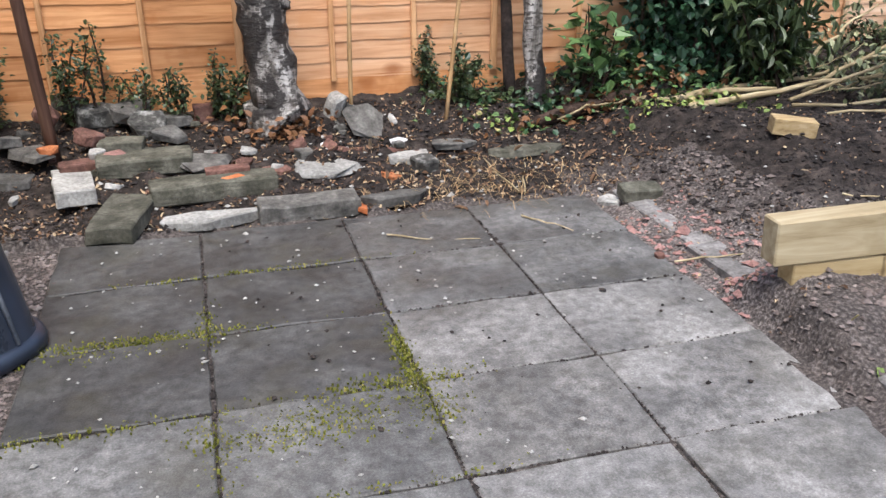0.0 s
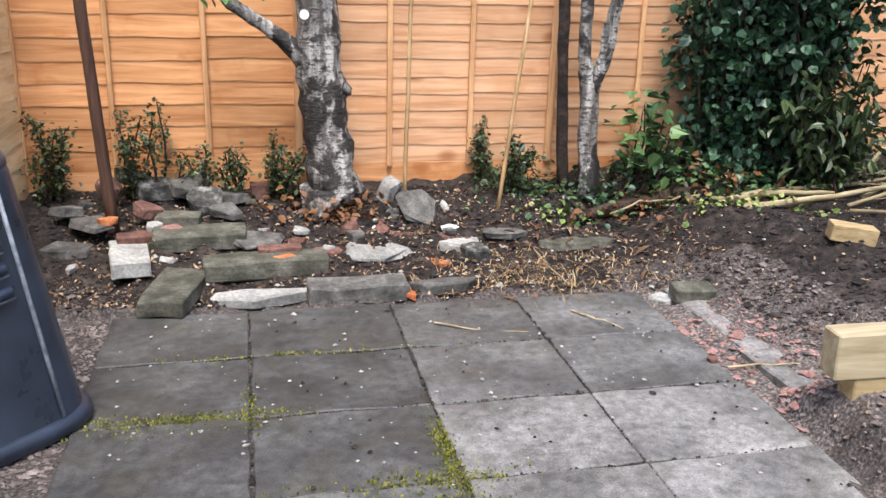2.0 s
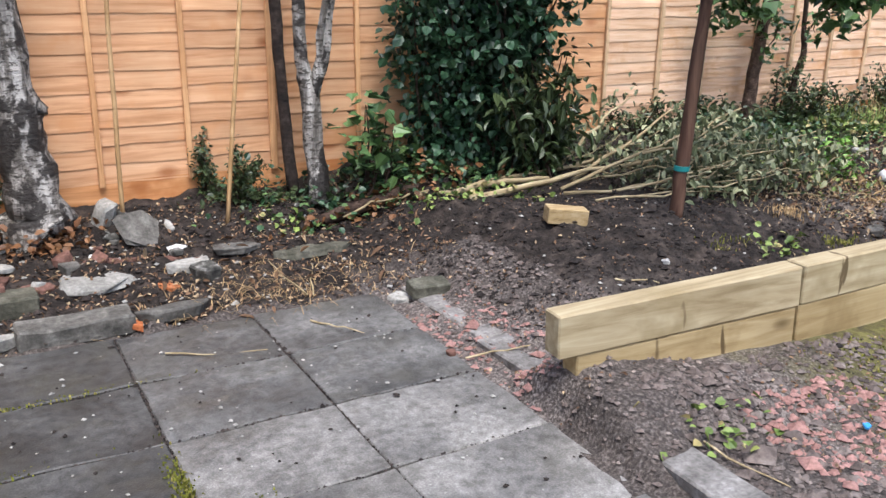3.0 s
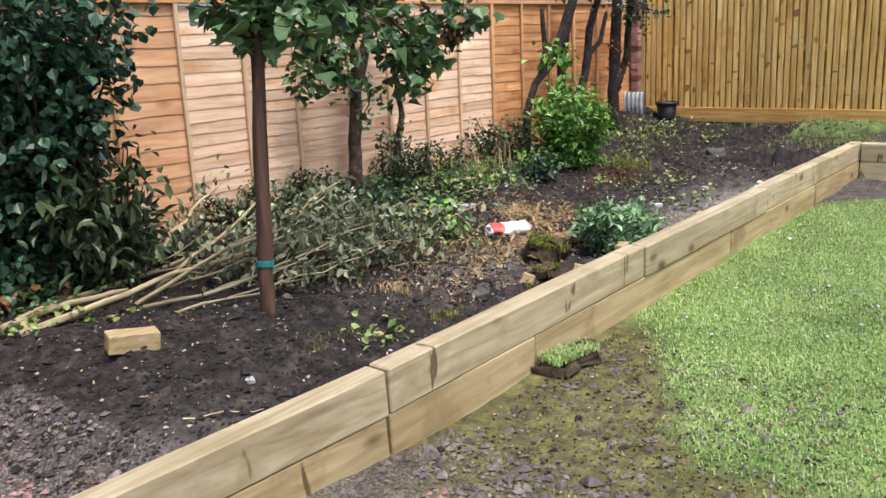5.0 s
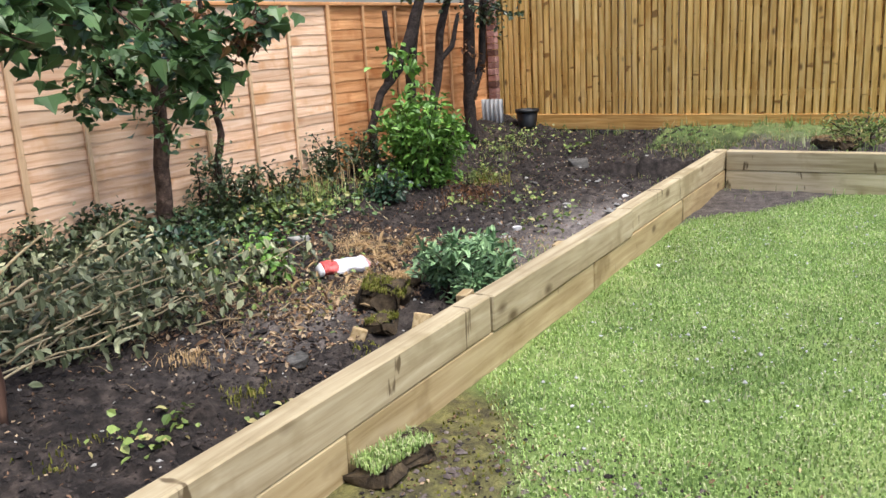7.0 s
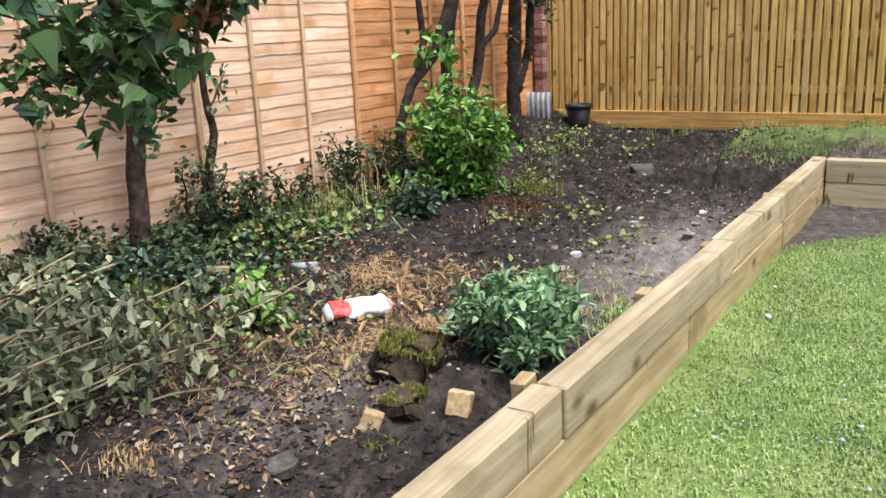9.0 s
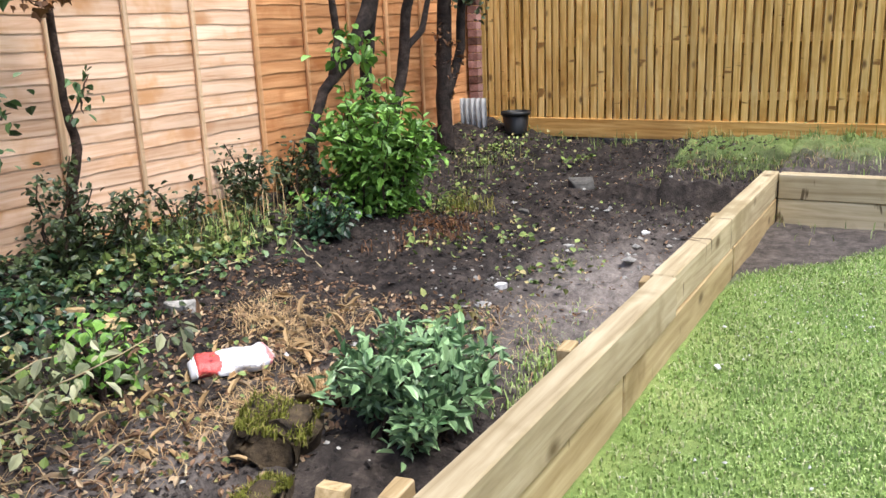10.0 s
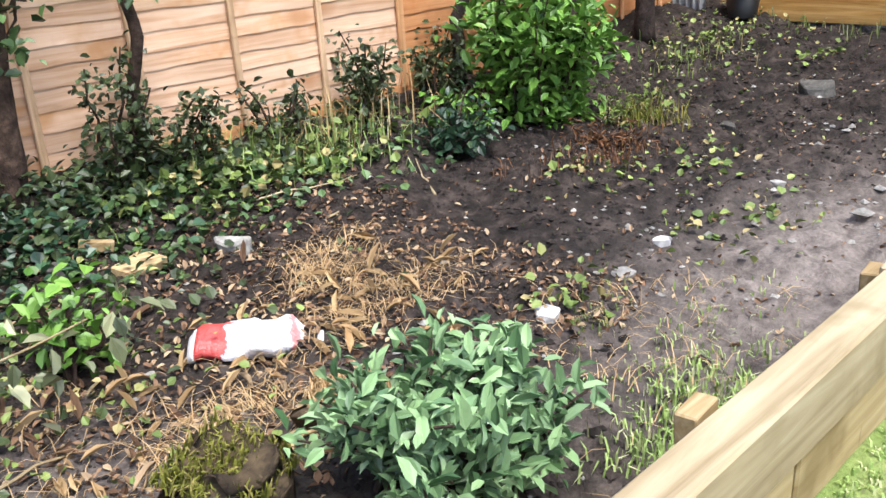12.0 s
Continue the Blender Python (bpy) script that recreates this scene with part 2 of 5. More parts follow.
M_SLEEPER_LOW = wood("sleeper_pine_damp", (0.33, 0.24, 0.115), (0.47, 0.365, 0.195), (0.57, 0.465, 0.275), 0, 0.65, 22, 4.5, (0.09, 0.055, 0.02), (0.26, 0.185, 0.085), (0.1, 0.065, 0.03))
M_SLEEPER_Y = wood("sleeper_pine_cross", (0.33, 0.26, 0.145), (0.5, 0.415, 0.26), (0.62, 0.53, 0.36), 1, 0.7, 22, 4.5, (0.09, 0.055, 0.02), (0.3, 0.235, 0.12), (0.1, 0.07, 0.035))
M_CUT = wood("cut_pine", (0.30, 0.215, 0.1), (0.46, 0.345, 0.18), (0.58, 0.46, 0.28), 0, 0.75, 40)
M_STAKE = wood("brown_stake_bark", (0.045, 0.022, 0.015), (0.09, 0.048, 0.033), (0.15, 0.088, 0.06), 2, 0.8, 22)
M_CANE = wood("garden_cane", (0.30, 0.18, 0.08), (0.45, 0.29, 0.14), (0.58, 0.4, 0.22), 2, 0.65, 30)
M_TWIG = wood("pale_branch_bark", (0.24, 0.185, 0.1), (0.40, 0.325, 0.19), (0.55, 0.47, 0.31), 0, 0.7, 30)
M_DARKBARK = stone("dark_bark", (0.012, 0.009, 0.008), (0.03, 0.021, 0.017), (0.075, 0.056, 0.046), 50, 14, 0.92, 0.015)
M_BROWNBARK = stone("brown_bark", (0.02, 0.012, 0.009), (0.06, 0.038, 0.027), (0.15, 0.10, 0.075), 50, 14, 0.92, 0.015)
M_SHEET = plain("corrugated_grey", (0.30, 0.30, 0.30), 0.55, 0.4, 0.25, 9)
M_BIN = plain("navy_black_plastic", (0.02, 0.027, 0.043), 0.33, 0.6, 0.4, 6, 0.002)
# lighter grey: a worn rib, and sky gleam painted onto the louvre lips
M_BIN_WORN_GLEAM = plain("scuffed_gleam_plastic", (0.16, 0.175, 0.2), 0.45, 0.5, 0.5, 30, 0.002)
M_CREAM = stone("cream_render", (0.50, 0.42, 0.25), (0.68, 0.6, 0.41), (0.8, 0.74, 0.58), 40, 4, 0.7, 0.002, 0.3, 0.05)
M_LID = plain("smoked_lid", (0.05, 0.046, 0.042), 0.25, 0.6, 0.4, 10)
M_POT = plain("black_pot_plastic", (0.012, 0.013, 0.014), 0.5, 0.4, 0.3)
M_BAGW = plain("white_film", (0.80, 0.79, 0.80), 0.35, 0.5, 0.06, 14, 0.004)
M_BAGP = bag_print()
M_BAND = plain("teal_tie", (0.02, 0.2, 0.2), 0.5, 0.4)
M_BLUE = plain("blue_scrap", (0.05, 0.28, 0.6), 0.5, 0.4)
M_TAG = plain("white_tag", (0.8, 0.8, 0.78), 0.5)
M_GRASS = leafy("grass_blades", (0.19, 0.29, 0.07), (0.38, 0.51, 0.17), 0.6, (0.48, 0.5, 0.27), 0.2)
M_WEED = leafy("weed_leaves", (0.07, 0.12, 0.02), (0.25, 0.33, 0.08), 0.55, (0.36, 0.3, 0.12))
M_IVY = leafy("ivy_leaves", (0.008, 0.026, 0.014), (0.04, 0.098, 0.043), 0.42)
M_HOLLY = leafy("shrub_leaves_dark", (0.02, 0.035, 0.012), (0.07, 0.10, 0.035), 0.42)
M_MAPLE = leafy("tree_leaves_green", (0.025, 0.06, 0.018), (0.10, 0.18, 0.055), 0.45)
M_LIME = leafy("bush_leaves_fresh", (0.06, 0.15, 0.018), (0.20, 0.38, 0.06), 0.45)
M_LAUREL = leafy("laurel_leaves", (0.065, 0.14, 0.055), (0.29, 0.44, 0.21), 0.33)
M_CUTLEAF = leafy("wilting_leaves", (0.035, 0.048, 0.02), (0.2, 0.225, 0.11), 0.5, (0.40, 0.41, 0.24))
M_RUST = leafy("rust_leaves", (0.09, 0.035, 0.012), (0.22, 0.1, 0.035), 0.6)
M_LITTER = leafy("leaf_litter", (0.07, 0.04, 0.024), (0.27, 0.165, 0.1), 0.8, (0.46, 0.35, 0.22), 0.15)
M_STRAW = leafy("straw_grass", (0.26, 0.17, 0.08), (0.56, 0.4, 0.21), 0.75, (0.45, 0.3, 0.15), 0.15)
M_MOSS = leafy("moss_tufts", (0.07, 0.075, 0.012), (0.21, 0.22, 0.04), 0.9, (0.25, 0.22, 0.07), 0.1)
M_MOSSSTONE = stone("lichen_stone", (0.02, 0.019, 0.017), (0.08, 0.077, 0.068), (0.42, 0.41, 0.38), 40, 18, 0.9)


def bark_birch():
    """Pale flaking bark with black ragged patches and upright furrows."""
    m, n, l, b = graph("silver_bark", 0.75, 0.3)
    furrow, _ = noise_tex(n, l, 17, 6, (1, 1, 0.16), True, 0.5)
    fleck, _ = noise_tex(n, l, 42, 7, (0.6, 0.6, 1.3), True, 0.3)
    patch, _ = noise_tex(n, l, 4.2, 9, (1, 1, 0.8), True, 0.4)
    c = ramp(n, l, furrow, [(0.36, (0.10, 0.088, 0.075)), (0.48, (0.23, 0.21, 0.19)), (0.64, (0.55, 0.52, 0.48))])
    c = mix(n, l, ramp(n, l, fleck, [(0.53, (0, 0, 0)), (0.57, (0.9, 0.85, 0.85))]), c, (0.05, 0.043, 0.035))
    c = mix(n, l, ramp(n, l, patch, [(0.49, (0, 0, 0)), (0.53, (0.93, 0.93, 0.93))]), c, (0.022, 0.018, 0.016))
    l.new(c, b.inputs["Base Color"])
    bump(n, l, b, fleck, 0.8, 0.02)
    return m


M_BIRCH = bark_birch()


# ---------------------------------------------------------------- mesh helpers
def mesh_ob(name, verts, faces, mat, parent=None, label="", smooth=False):
    me = bpy.data.meshes.new(name)
    me.from_pydata([tuple(v) for v in verts], [], faces)
    me.materials.append(mat)
    if smooth:
        me.polygons.foreach_set("use_smooth", [True] * len(me.polygons))
    me.update()
    ob = new(name, me)
    if parent:
        ob.parent = parent
    if label:
        tagged(ob, label)
    return ob


def part(name, bm, material, parent=None, label="", smooth=False):
    me = bpy.data.meshes.new(name)
    bmesh.ops.recalc_face_normals(bm, faces=bm.faces)
    bm.to_mesh(me)
    bm.free()
    me.materials.append(material)
    if smooth:
        me.polygons.foreach_set("use_smooth", [True] * len(me.polygons))
    ob = new(name, me)
    if parent:
        ob.parent = parent
    if label:
        tagged(ob, label)
    return ob


def thing(name, m, label, category, group="", kind=""):
    ob = new(name)
    ob.empty_display_size = 0.1
    ob.matrix_world = m
    return tagged(ob, label, category, group, kind)


def box(sx, sy, sz, bevel=0.0, wobble=0.0, seed=0, cuts=0):
    """A box standing on z = 0, centred in x and y, with eased and slightly uneven edges."""
    bm = bmesh.new()
    bmesh.ops.create_cube(bm, size=1)
    bmesh.ops.scale(bm, vec=(sx, sy, sz), verts=bm.verts)
    bmesh.ops.translate(bm, vec=(0, 0, sz / 2), verts=bm.verts)
    if cuts:
        bmesh.ops.subdivide_edges(bm, edges=bm.edges, cuts=cuts, use_grid_fill=True)
    if bevel:
        bmesh.ops.bevel(bm, geom=[e for e in bm.edges if len(e.link_faces) == 2 and e.calc_face_angle(0) > 0.5], offset=bevel, segments=1, affect="EDGES")
    if wobble:
        for v in bm.verts:
            v.co += Vector([wobble * noise.noise(v.co * 9 + Vector((seed * 3.7, k * 11, 0))) for k in range(3)])
    return bm


def tube(points, radii, sides=8, rough=0.0, seed=0):
    """Verts and faces of a tapered tube along points."""
    pts = [Vector(p) for p in points]
    verts, faces = [], []
    for i, p in enumerate(pts):
        d = (pts[min(i + 1, len(pts) - 1)] - pts[max(i - 1, 0)]).normalized()
        a = d.cross(Vector((0.3, 1, 0.2))).normalized()
        b = d.cross(a)
        for k in range(sides):
            w = 2 * math.pi * k / sides
            r = radii[i] * (1 + rough * noise.noise(Vector((math.cos(w), math.sin(w), i * 0.6 + seed * 5.1)) * 1.5))
            verts.append(p + r * (math.cos(w) * a + math.sin(w) * b))
    for i in range(len(pts) - 1):
        for k in range(sides):
            q = (k + 1) % sides
            faces.append((i * sides + k, i * sides + q, (i + 1) * sides + q, (i + 1) * sides + k))
    faces.append(tuple(range(sides))[::-1])
    faces.append(tuple((len(pts) - 1) * sides + k for k in range(sides)))
    return verts, faces


def join(chunks):
    verts, faces = [], []
    for v, f in chunks:
        o = len(verts)
        verts += list(v)
        faces += [tuple(i + o for i in q) for q in f]
    return verts, faces


def bendy(a, b, n, wander, rng):
    """Points from a to b that wander."""
    a, b = Vector(a), Vector(b)
    out = []
    off = Vector((0, 0, 0))
    for i in range(n):
        t = i / (n - 1)
        if 0 < i:
            off = off * 0.7 + Vector([rng.uniform(-1, 1) for _ in range(3)]) * wander
        out.append(a.lerp(b, t) + off * math.sin(math.pi * min(1, t * 0.9)))
    return out


def leaves(centres, size, rng, droop=0.2, slim=0.34, up=0.5, lobed=False):
    """A folded leaf at each centre, as (verts, faces)."""
    c = np.asarray(centres, float)
    n = len(c)
    yaw = rng.uniform(0, 2 * np.pi, n)
    pitch = rng.normal(-droop, 0.55, n)
    roll = rng.normal(0, 0.5, n)
    ln = size * rng.uniform(0.55, 1.25, n)
    if lobed:
        outline = np.array([(0, 0), (-0.45, 0.1), (-0.55, 0.5), (-0.22, 0.6), (0, 1.0), (0.22, 0.6), (0.55, 0.5), (0.45, 0.1)], float)
        fold = np.array([0, 0.1, 0.15, 0.06, -0.1, 0.06, 0.15, 0.1])
        faces0 = [(0, 1, 2, 3, 4), (0, 4, 5, 6, 7)]
    else:
        outline = np.array([(0, 0), (-slim, 0.32), (-slim * 0.8, 0.7), (0, 1), (slim * 0.8, 0.7), (slim, 0.32)], float)
        fold = np.array([0, 0.1, 0.08, -0.12, 0.08, 0.1])
        faces0 = [(0, 1, 2, 3), (0, 3, 4, 5)]
    k = len(outline)
    lx = outline[:, 0][None, :] * ln[:, None]
    ly = outline[:, 1][None, :] * ln[:, None]
    lz = fold[None, :] * ln[:, None]
    cr, sr = np.cos(roll)[:, None], np.sin(roll)[:, None]
    x1, z1 = lx * cr + lz * sr, -lx * sr + lz * cr
    cp, sp = np.cos(pitch)[:, None], np.sin(pitch)[:, None]
    y2, z2 = ly * cp - z1 * sp, ly * sp + z1 * cp
    cy, sy = np.cos(yaw)[:, None], np.sin(yaw)[:, None]
    X = c[:, 0:1] + x1 * cy - y2 * sy
    Y = c[:, 1:2] + x1 * sy + y2 * cy
    Z = c[:, 2:3] + z2
    verts = np.stack([X, Y, Z], -1).reshape(-1, 3).tolist()
    faces = [tuple(i * k + q for q in f) for i in range(n) for f in faces0]
    return verts, faces


def blades(x, y, z, height, rng, lean=0.5, width=0.004, flat=0.0):
    """Grass blades as bent slivers, one at each place."""
    n = len(x)
    w = rng.uniform(0, 2 * np.pi, n)
    h = height * rng.uniform(0.5, 1.3, n)
    ln = rng.normal(0, lean, n) + flat
    dx, dy = np.cos(w), np.sin(w)
    tip = np.stack([x + dx * h * np.sin(ln), y + dy * h * np.sin(ln), z + h * np.cos(ln) * (1 - 0.8 * (flat > 0))], -1)
    mid = np.stack([x + dx * h * 0.35 * np.sin(ln * 0.7), y + dy * h * 0.35 * np.sin(ln * 0.7), z + h * 0.55], -1)
    if flat:
        mid[:, 2] = z + h * 0.1 + 0.01
        tip[:, 2] = z + rng.uniform(0.0, 0.03, n)
    a = np.stack([x - dy * width, y + dx * width, z - 0.005], -1)
    b = np.stack([x + dy * width, y - dx * width, z - 0.005], -1)
    m1 = mid + np.stack([-dy * width * 0.8, dx * width * 0.8, 0 * dx], -1)
    m2 = mid + np.stack([dy * width * 0.8, -dx * width * 0.8, 0 * dx], -1)
    verts = np.stack([a, b, m2, m1, tip], 1).reshape(-1, 3).tolist()
    faces = []
    for i in range(n):
        o = 5 * i
        faces += [(o, o + 1, o + 2, o + 3), (o + 3, o + 2, o + 4)]
    return verts, faces


def chips(x, y, z, size, rng, flatness=0.6):
    """Small faceted pebbles or clods."""
    base = np.array([(1, 0, 0), (0, 1, 0), (-1, 0, 0), (0, -1, 0), (0, 0, 1), (0, 0, -1)], float)
    n = len(x)
    s = size * np.exp(rng.normal(0, 0.4, n))
    w = rng.uniform(0, 2 * np.pi, n)
    j = base[None] * (1 + rng.uniform(-0.35, 0.35, (n, 6, 1))) + rng.uniform(-0.2, 0.2, (n, 6, 3))
    j[:, :, 2] *= flatness
    px = (j[:, :, 0] * np.cos(w)[:, None] - j[:, :, 1] * np.sin(w)[:, None]) * s[:, None] + x[:, None]
    py = (j[:, :, 0] * np.sin(w)[:, None] + j[:, :, 1] * np.cos(w)[:, None]) * s[:, None] + y[:, None]
    pz = j[:, :, 2] * s[:, None] + (z + 0.3 * s * flatness)[:, None]
    verts = np.stack([px, py, pz], -1).reshape(-1, 3).tolist()
    f0 = [(0, 1, 4), (1, 2, 4), (2, 3, 4), (3, 0, 4), (1, 0, 5), (2, 1, 5), (3, 2, 5), (0, 3, 5)]
    faces = [tuple(6 * i + q for q in f) for i in range(n) for f in f0]
    return verts, faces


# ---------------------------------------------------------------- lie of the land
def step(a, b, v):
    t = min(1, max(0, (v - a) / (b - a)))
    return t * t * (3 - 2 * t)


SX, SY, TOP = 9.57, 2.22, 0.455  # inner corner of the sleeper wall and its top


def land(x, y):
    """Height of the ground without its clods."""
    low = 0.12 * max(step(1.9, 4.2, x), 1.0 * step(1.75, 2.15, y) * step(1.85, 1.93, x))
    low += 0.055 * math.exp(-((x - 2.05) / 0.5) ** 2) * step(1.5, 2.15, y) * step(1.85, 1.93, x)
    if x < 1.8:
        low = -0.012
    bed = 0.11 + 0.06 * max(0, min(y, 5.6) - 2.6) + 0.14 * step(4.3, 5.4, y)
    bed += 0.155 * math.exp(-((x - 3.15) ** 2) / 0.75 - (y - 3.4) ** 2 / 0.6)
    bed += 0.21 * step(8.9, 11.0, x) + 0.03 * math.exp(-((x - 8.3) ** 2 + (y - 3.4) ** 2) / 0.7)
    rub = -0.012 + 0.26 * step(3.9, 5.6, y) + 0.02 * step(3.8, 3.95, y)
    rub += 0.09 * step(1.8, 2.2, x) * step(3.7, 2.5, y) + 0.15 * step(1.86, 1.94, x) * step(2.75, 2.4, y)
    k = step(1.85, 2.7, x)
    bed = rub * (1 - k) + bed * k
    hi = 0.42 + 0.08 * step(9.8, 11, x)
    if x > SX + 0.04:
        bed = max(bed, 0.36 + 0.1 * step(9.6, 11, x)) if y < 3.0 else bed + (0.1 * step(3.8, 3.0, y) if y < 3.8 else 0)
        low = hi
    if y > SY + 0.05 or x < 1.8:
        if x < 1.8 and y < 3.9:
            return -0.012
        return bed
    return low


def rough_land(x, y):
    z = land(x, y)
    p = Vector((x, y, 0))
    soil = (y > SY + 0.05 and not (x < 1.95 and y < 3.88)) or x > SX + 0.04
    if soil:
        dug = math.exp(-((x - 4.7) / 0.8) ** 2 - ((y - 3.0) / 0.5) ** 2) + 0.5 * step(7.5, 8.5, x)
        z += 0.05 * noise.noise(p * 1.7) + 0.04 * noise.noise(p * 5.0) + (0.028 + 0.035 * dug) * noise.noise(p * 9) + 0.02 * noise.noise(p * 19)
    elif x > 2.0:
        z += 0.02 * noise.noise(p * 2.0) + 0.008 * noise.noise(p * 9)
    return z


def lawn_edge(x, y):
    """1 on the mown lawn, 0 on bare ground."""
    wob = 0.25 * noise.noise(Vector((x * 1.4, y * 1.4, 3))) + 0.12 * noise.noise(Vector((x * 5, y * 5, 7)))
    near = 3.55 + 1.1 * step(1.2, 2.1, y)
    a = step(near - 0.15, near + 0.25, x + wob)
    b = step(0.0, 0.18, (9.6 - x) * 0.62 - (y - 1.0) * 0.9 + 0.25 + wob * 0.5) if x > 7.4 else 1
    b = b if y < SY else 0
    return a * b


def build_ground():
    xs = sorted(set([-90, -40, -15, -6, -3.5] + [round(-2.4 + 0.026 * i, 3) for i in range(int(14.0 / 0.026))] + [12, 13, 16, 30, 60, 120]))
    ys = sorted(set([-90, -40, -15, -8, -5, -3, -2] + [round(-1.4 + 0.026 * i, 3) for i in range(int(7.2 / 0.026))] + [6, 7, 10, 20, 50, 100]))
    verts = [(x, y, rough_land(x, y)) for y in ys for x in xs]
    w = len(xs)
    faces = [(j * w + i, j * w + i + 1, (j + 1) * w + i + 1, (j + 1) * w + i) for j in range(len(ys) - 1) for i in range(w - 1)]
    ob = mesh_ob("ground", verts, faces, M_GROUND, None, "", True)
    tagged(ob, "dark dug soil bed, gravel strip and mossy turf around the patio", "ground", kind="structure")
    z1 = ob.data.color_attributes.new("zone", "FLOAT_COLOR", "POINT")
    z2 = ob.data.color_attributes.new("zone_two", "FLOAT_COLOR", "POINT")
    c1, c2 = [], []
    for x, y, z in verts:
        p = Vector((x, y, 0))
        bed = y > SY + 0.05
        lawn = lawn_edge(x, y) if 2 < x < SX and not bed else 0.0
        if x > SX and y < 3.1:
            lawn = 0.7 * step(10.2, 10.8, x + 0.3 * noise.noise(p * 3))
        gravel = 0.0
        if not bed and x >= 1.8:
            gravel = step(3.5, 2.6, x + 0.3 * noise.noise(p * 2))
        if x < 2.5 and y < 3.95:
            gravel = 0.5
        if bed and x > 1.8:
            gravel = max(gravel, step(2.5, 2.0, x + 0.2 * noise.noise(p * 2.5)) * step(4.3, 3.7, y))
        clay = 0.0
        if bed:
            clay = 0.9 * math.exp(-((x - 7.7) / 1.1) ** 2 - ((y - 2.75) / 0.4) ** 2) + 0.35 * math.exp(-((x - 2.4) / 0.4) ** 2 - ((y - 2.7) / 0.3) ** 2)
            clay += 0.5 * math.exp(-((x - 5.2) / 0.7) ** 2 - ((y - 3.4) / 0.35) ** 2)
        elif x > 7.5:
            clay = 0.25
        moss = 0.0 if bed or x < 2.6 or x > 7 else (1 - lawn) * step(2.5, 3.4, x + 0.3 * noise.noise(p * 4))
        c1 += [lawn, gravel, min(1, clay), 1]
        c2 += [moss, 0, 0, 1]
    z1.data.foreach_set("color", c1)
    z2.data.foreach_set("color", c2)
    return ob


GROUND = build_ground()


# ---------------------------------------------------------------- patio
def build_patio():
    patio = thing("pavement", pose(0, 0, 0), "weathered grey concrete slab patio with moss in the joints", "pavement", kind="structure")
    xs = [-0.665, -0.06, 0.595, 1.215, 1.85]
    rng = random.Random(4)
    for i in range(4):
        for j in range(10):
            y1 = 3.855 - 0.505 * j
            w, d = xs[i + 1] - xs[i] - 0.009, 0.505 - 0.008
            bm = box(w, d, 0.045, 0.005, 0.008, i * 17 + j, 5)
            # darkest tone in the far left slabs, mid around them, palest elsewhere
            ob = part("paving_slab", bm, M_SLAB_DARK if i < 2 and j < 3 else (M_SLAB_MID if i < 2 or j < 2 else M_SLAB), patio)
            ob.matrix_basis = pose((xs[i] + xs[i + 1]) / 2, y1 - 0.2525, -0.045 + rng.uniform(-0.004, 0.004), rng.uniform(-0.4, 0.4), rng.uniform(-0.4, 0.4), rng.uniform(-0.5, 0.5))
    return patio


build_patio()


def edging():
    e = thing("edging_strip", pose(0, 0, 0), "worn pale concrete edging set flush beside the patio", "kerb", kind="structure")
    rng = random.Random(8)
    for x, y, ln, w in ((2.07, 3.42, 0.75, 0.17), (2.03, 2.72, 0.6, 0.16), (2.02, 1.88, 0.75, 0.16), (2.07, 1.2, 0.9, 0.16), (2.07, 0.2, 0.9, 0.16),
                        (-0.93, 2.35, 0.9, 0.2), (-0.93, 1.4, 0.9, 0.2), (-0.97, 3.75, 0.5, 0.2)):
        ob = part("kerbstone", box(w, ln, 0.08, 0.008, 0.012, rng.random() * 50, 3), M_KERB, e)
        ob.matrix_basis = pose(x, y, -0.082 + (max(0, land(x, y)) if x > 0 else 0.004), 0, 0, rng.uniform(-2, 2))


edging()


# ---------------------------------------------------------------- sleepers
def build_sleepers():
    rng = random.Random(2)
    tops = [(1.86, 2.99), (3.0, 5.03), (5.04, 6.96), (6.975, 9.57 + 0.1)]
    lows = [(1.95, 2.99), (3.0, 3.95), (3.96, 6.3), (6.31, 8.2), (8.21, 9.57 + 0.1)]
    for course, (runs, z0, yo) in enumerate(((lows, TOP - 0.42, 0.004), (tops, TOP - 0.168, 0.0))):
        for a, b in runs:
            bm = box(b - a, 0.10, 0.168 if course else 0.249, 0.006, 0.003, rng.random() * 40, 3)
            ob = part("timber_sleeper", bm, M_SLEEPER if course else M_SLEEPER_LOW)
            ob.matrix_world = pose((a + b) / 2, SY + 0.05 + yo + rng.uniform(-0.006, 0.006), z0 + rng.uniform(-0.003, 0.003), 0, 0, rng.uniform(-0.15, 0.15))
            if b < 3:  # the end piece has sunk and swung back a little
                ob.matrix_world = pose(b, SY + 0.05 + yo, z0, 0, -2.2, -5.5) @ pose((a - b) / 2, 0, 0)
            tagged(ob, "pale green-tan treated pine sleeper with knots, edging the soil bed", "sleeper", "bed edging sleepers")
    for course, (z0, xo) in enumerate(((TOP - 0.42, -0.003), (TOP - 0.168, 0.0))):
        y = SY - 0.003
        for k, ln in enumerate((2.4, 2.4, 2.4) if course else (1.5, 2.4, 2.4)):
            ob = part("timber_sleeper", box(0.10, ln - 0.006, 0.168 if course else 0.249, 0.006, 0.003, rng.random() * 40, 3), M_SLEEPER_Y)
            ob.matrix_world = pose(SX + 0.05 - xo, y - ln / 2, z0)
            tagged(ob, "weathered treated pine sleeper across the end of the lawn", "sleeper", "bed edging sleepers")
            y -= ln


build_sleepers()


# ---------------------------------------------------------------- fences
FY, FX, BX = 5.30, -1.30, 11.2


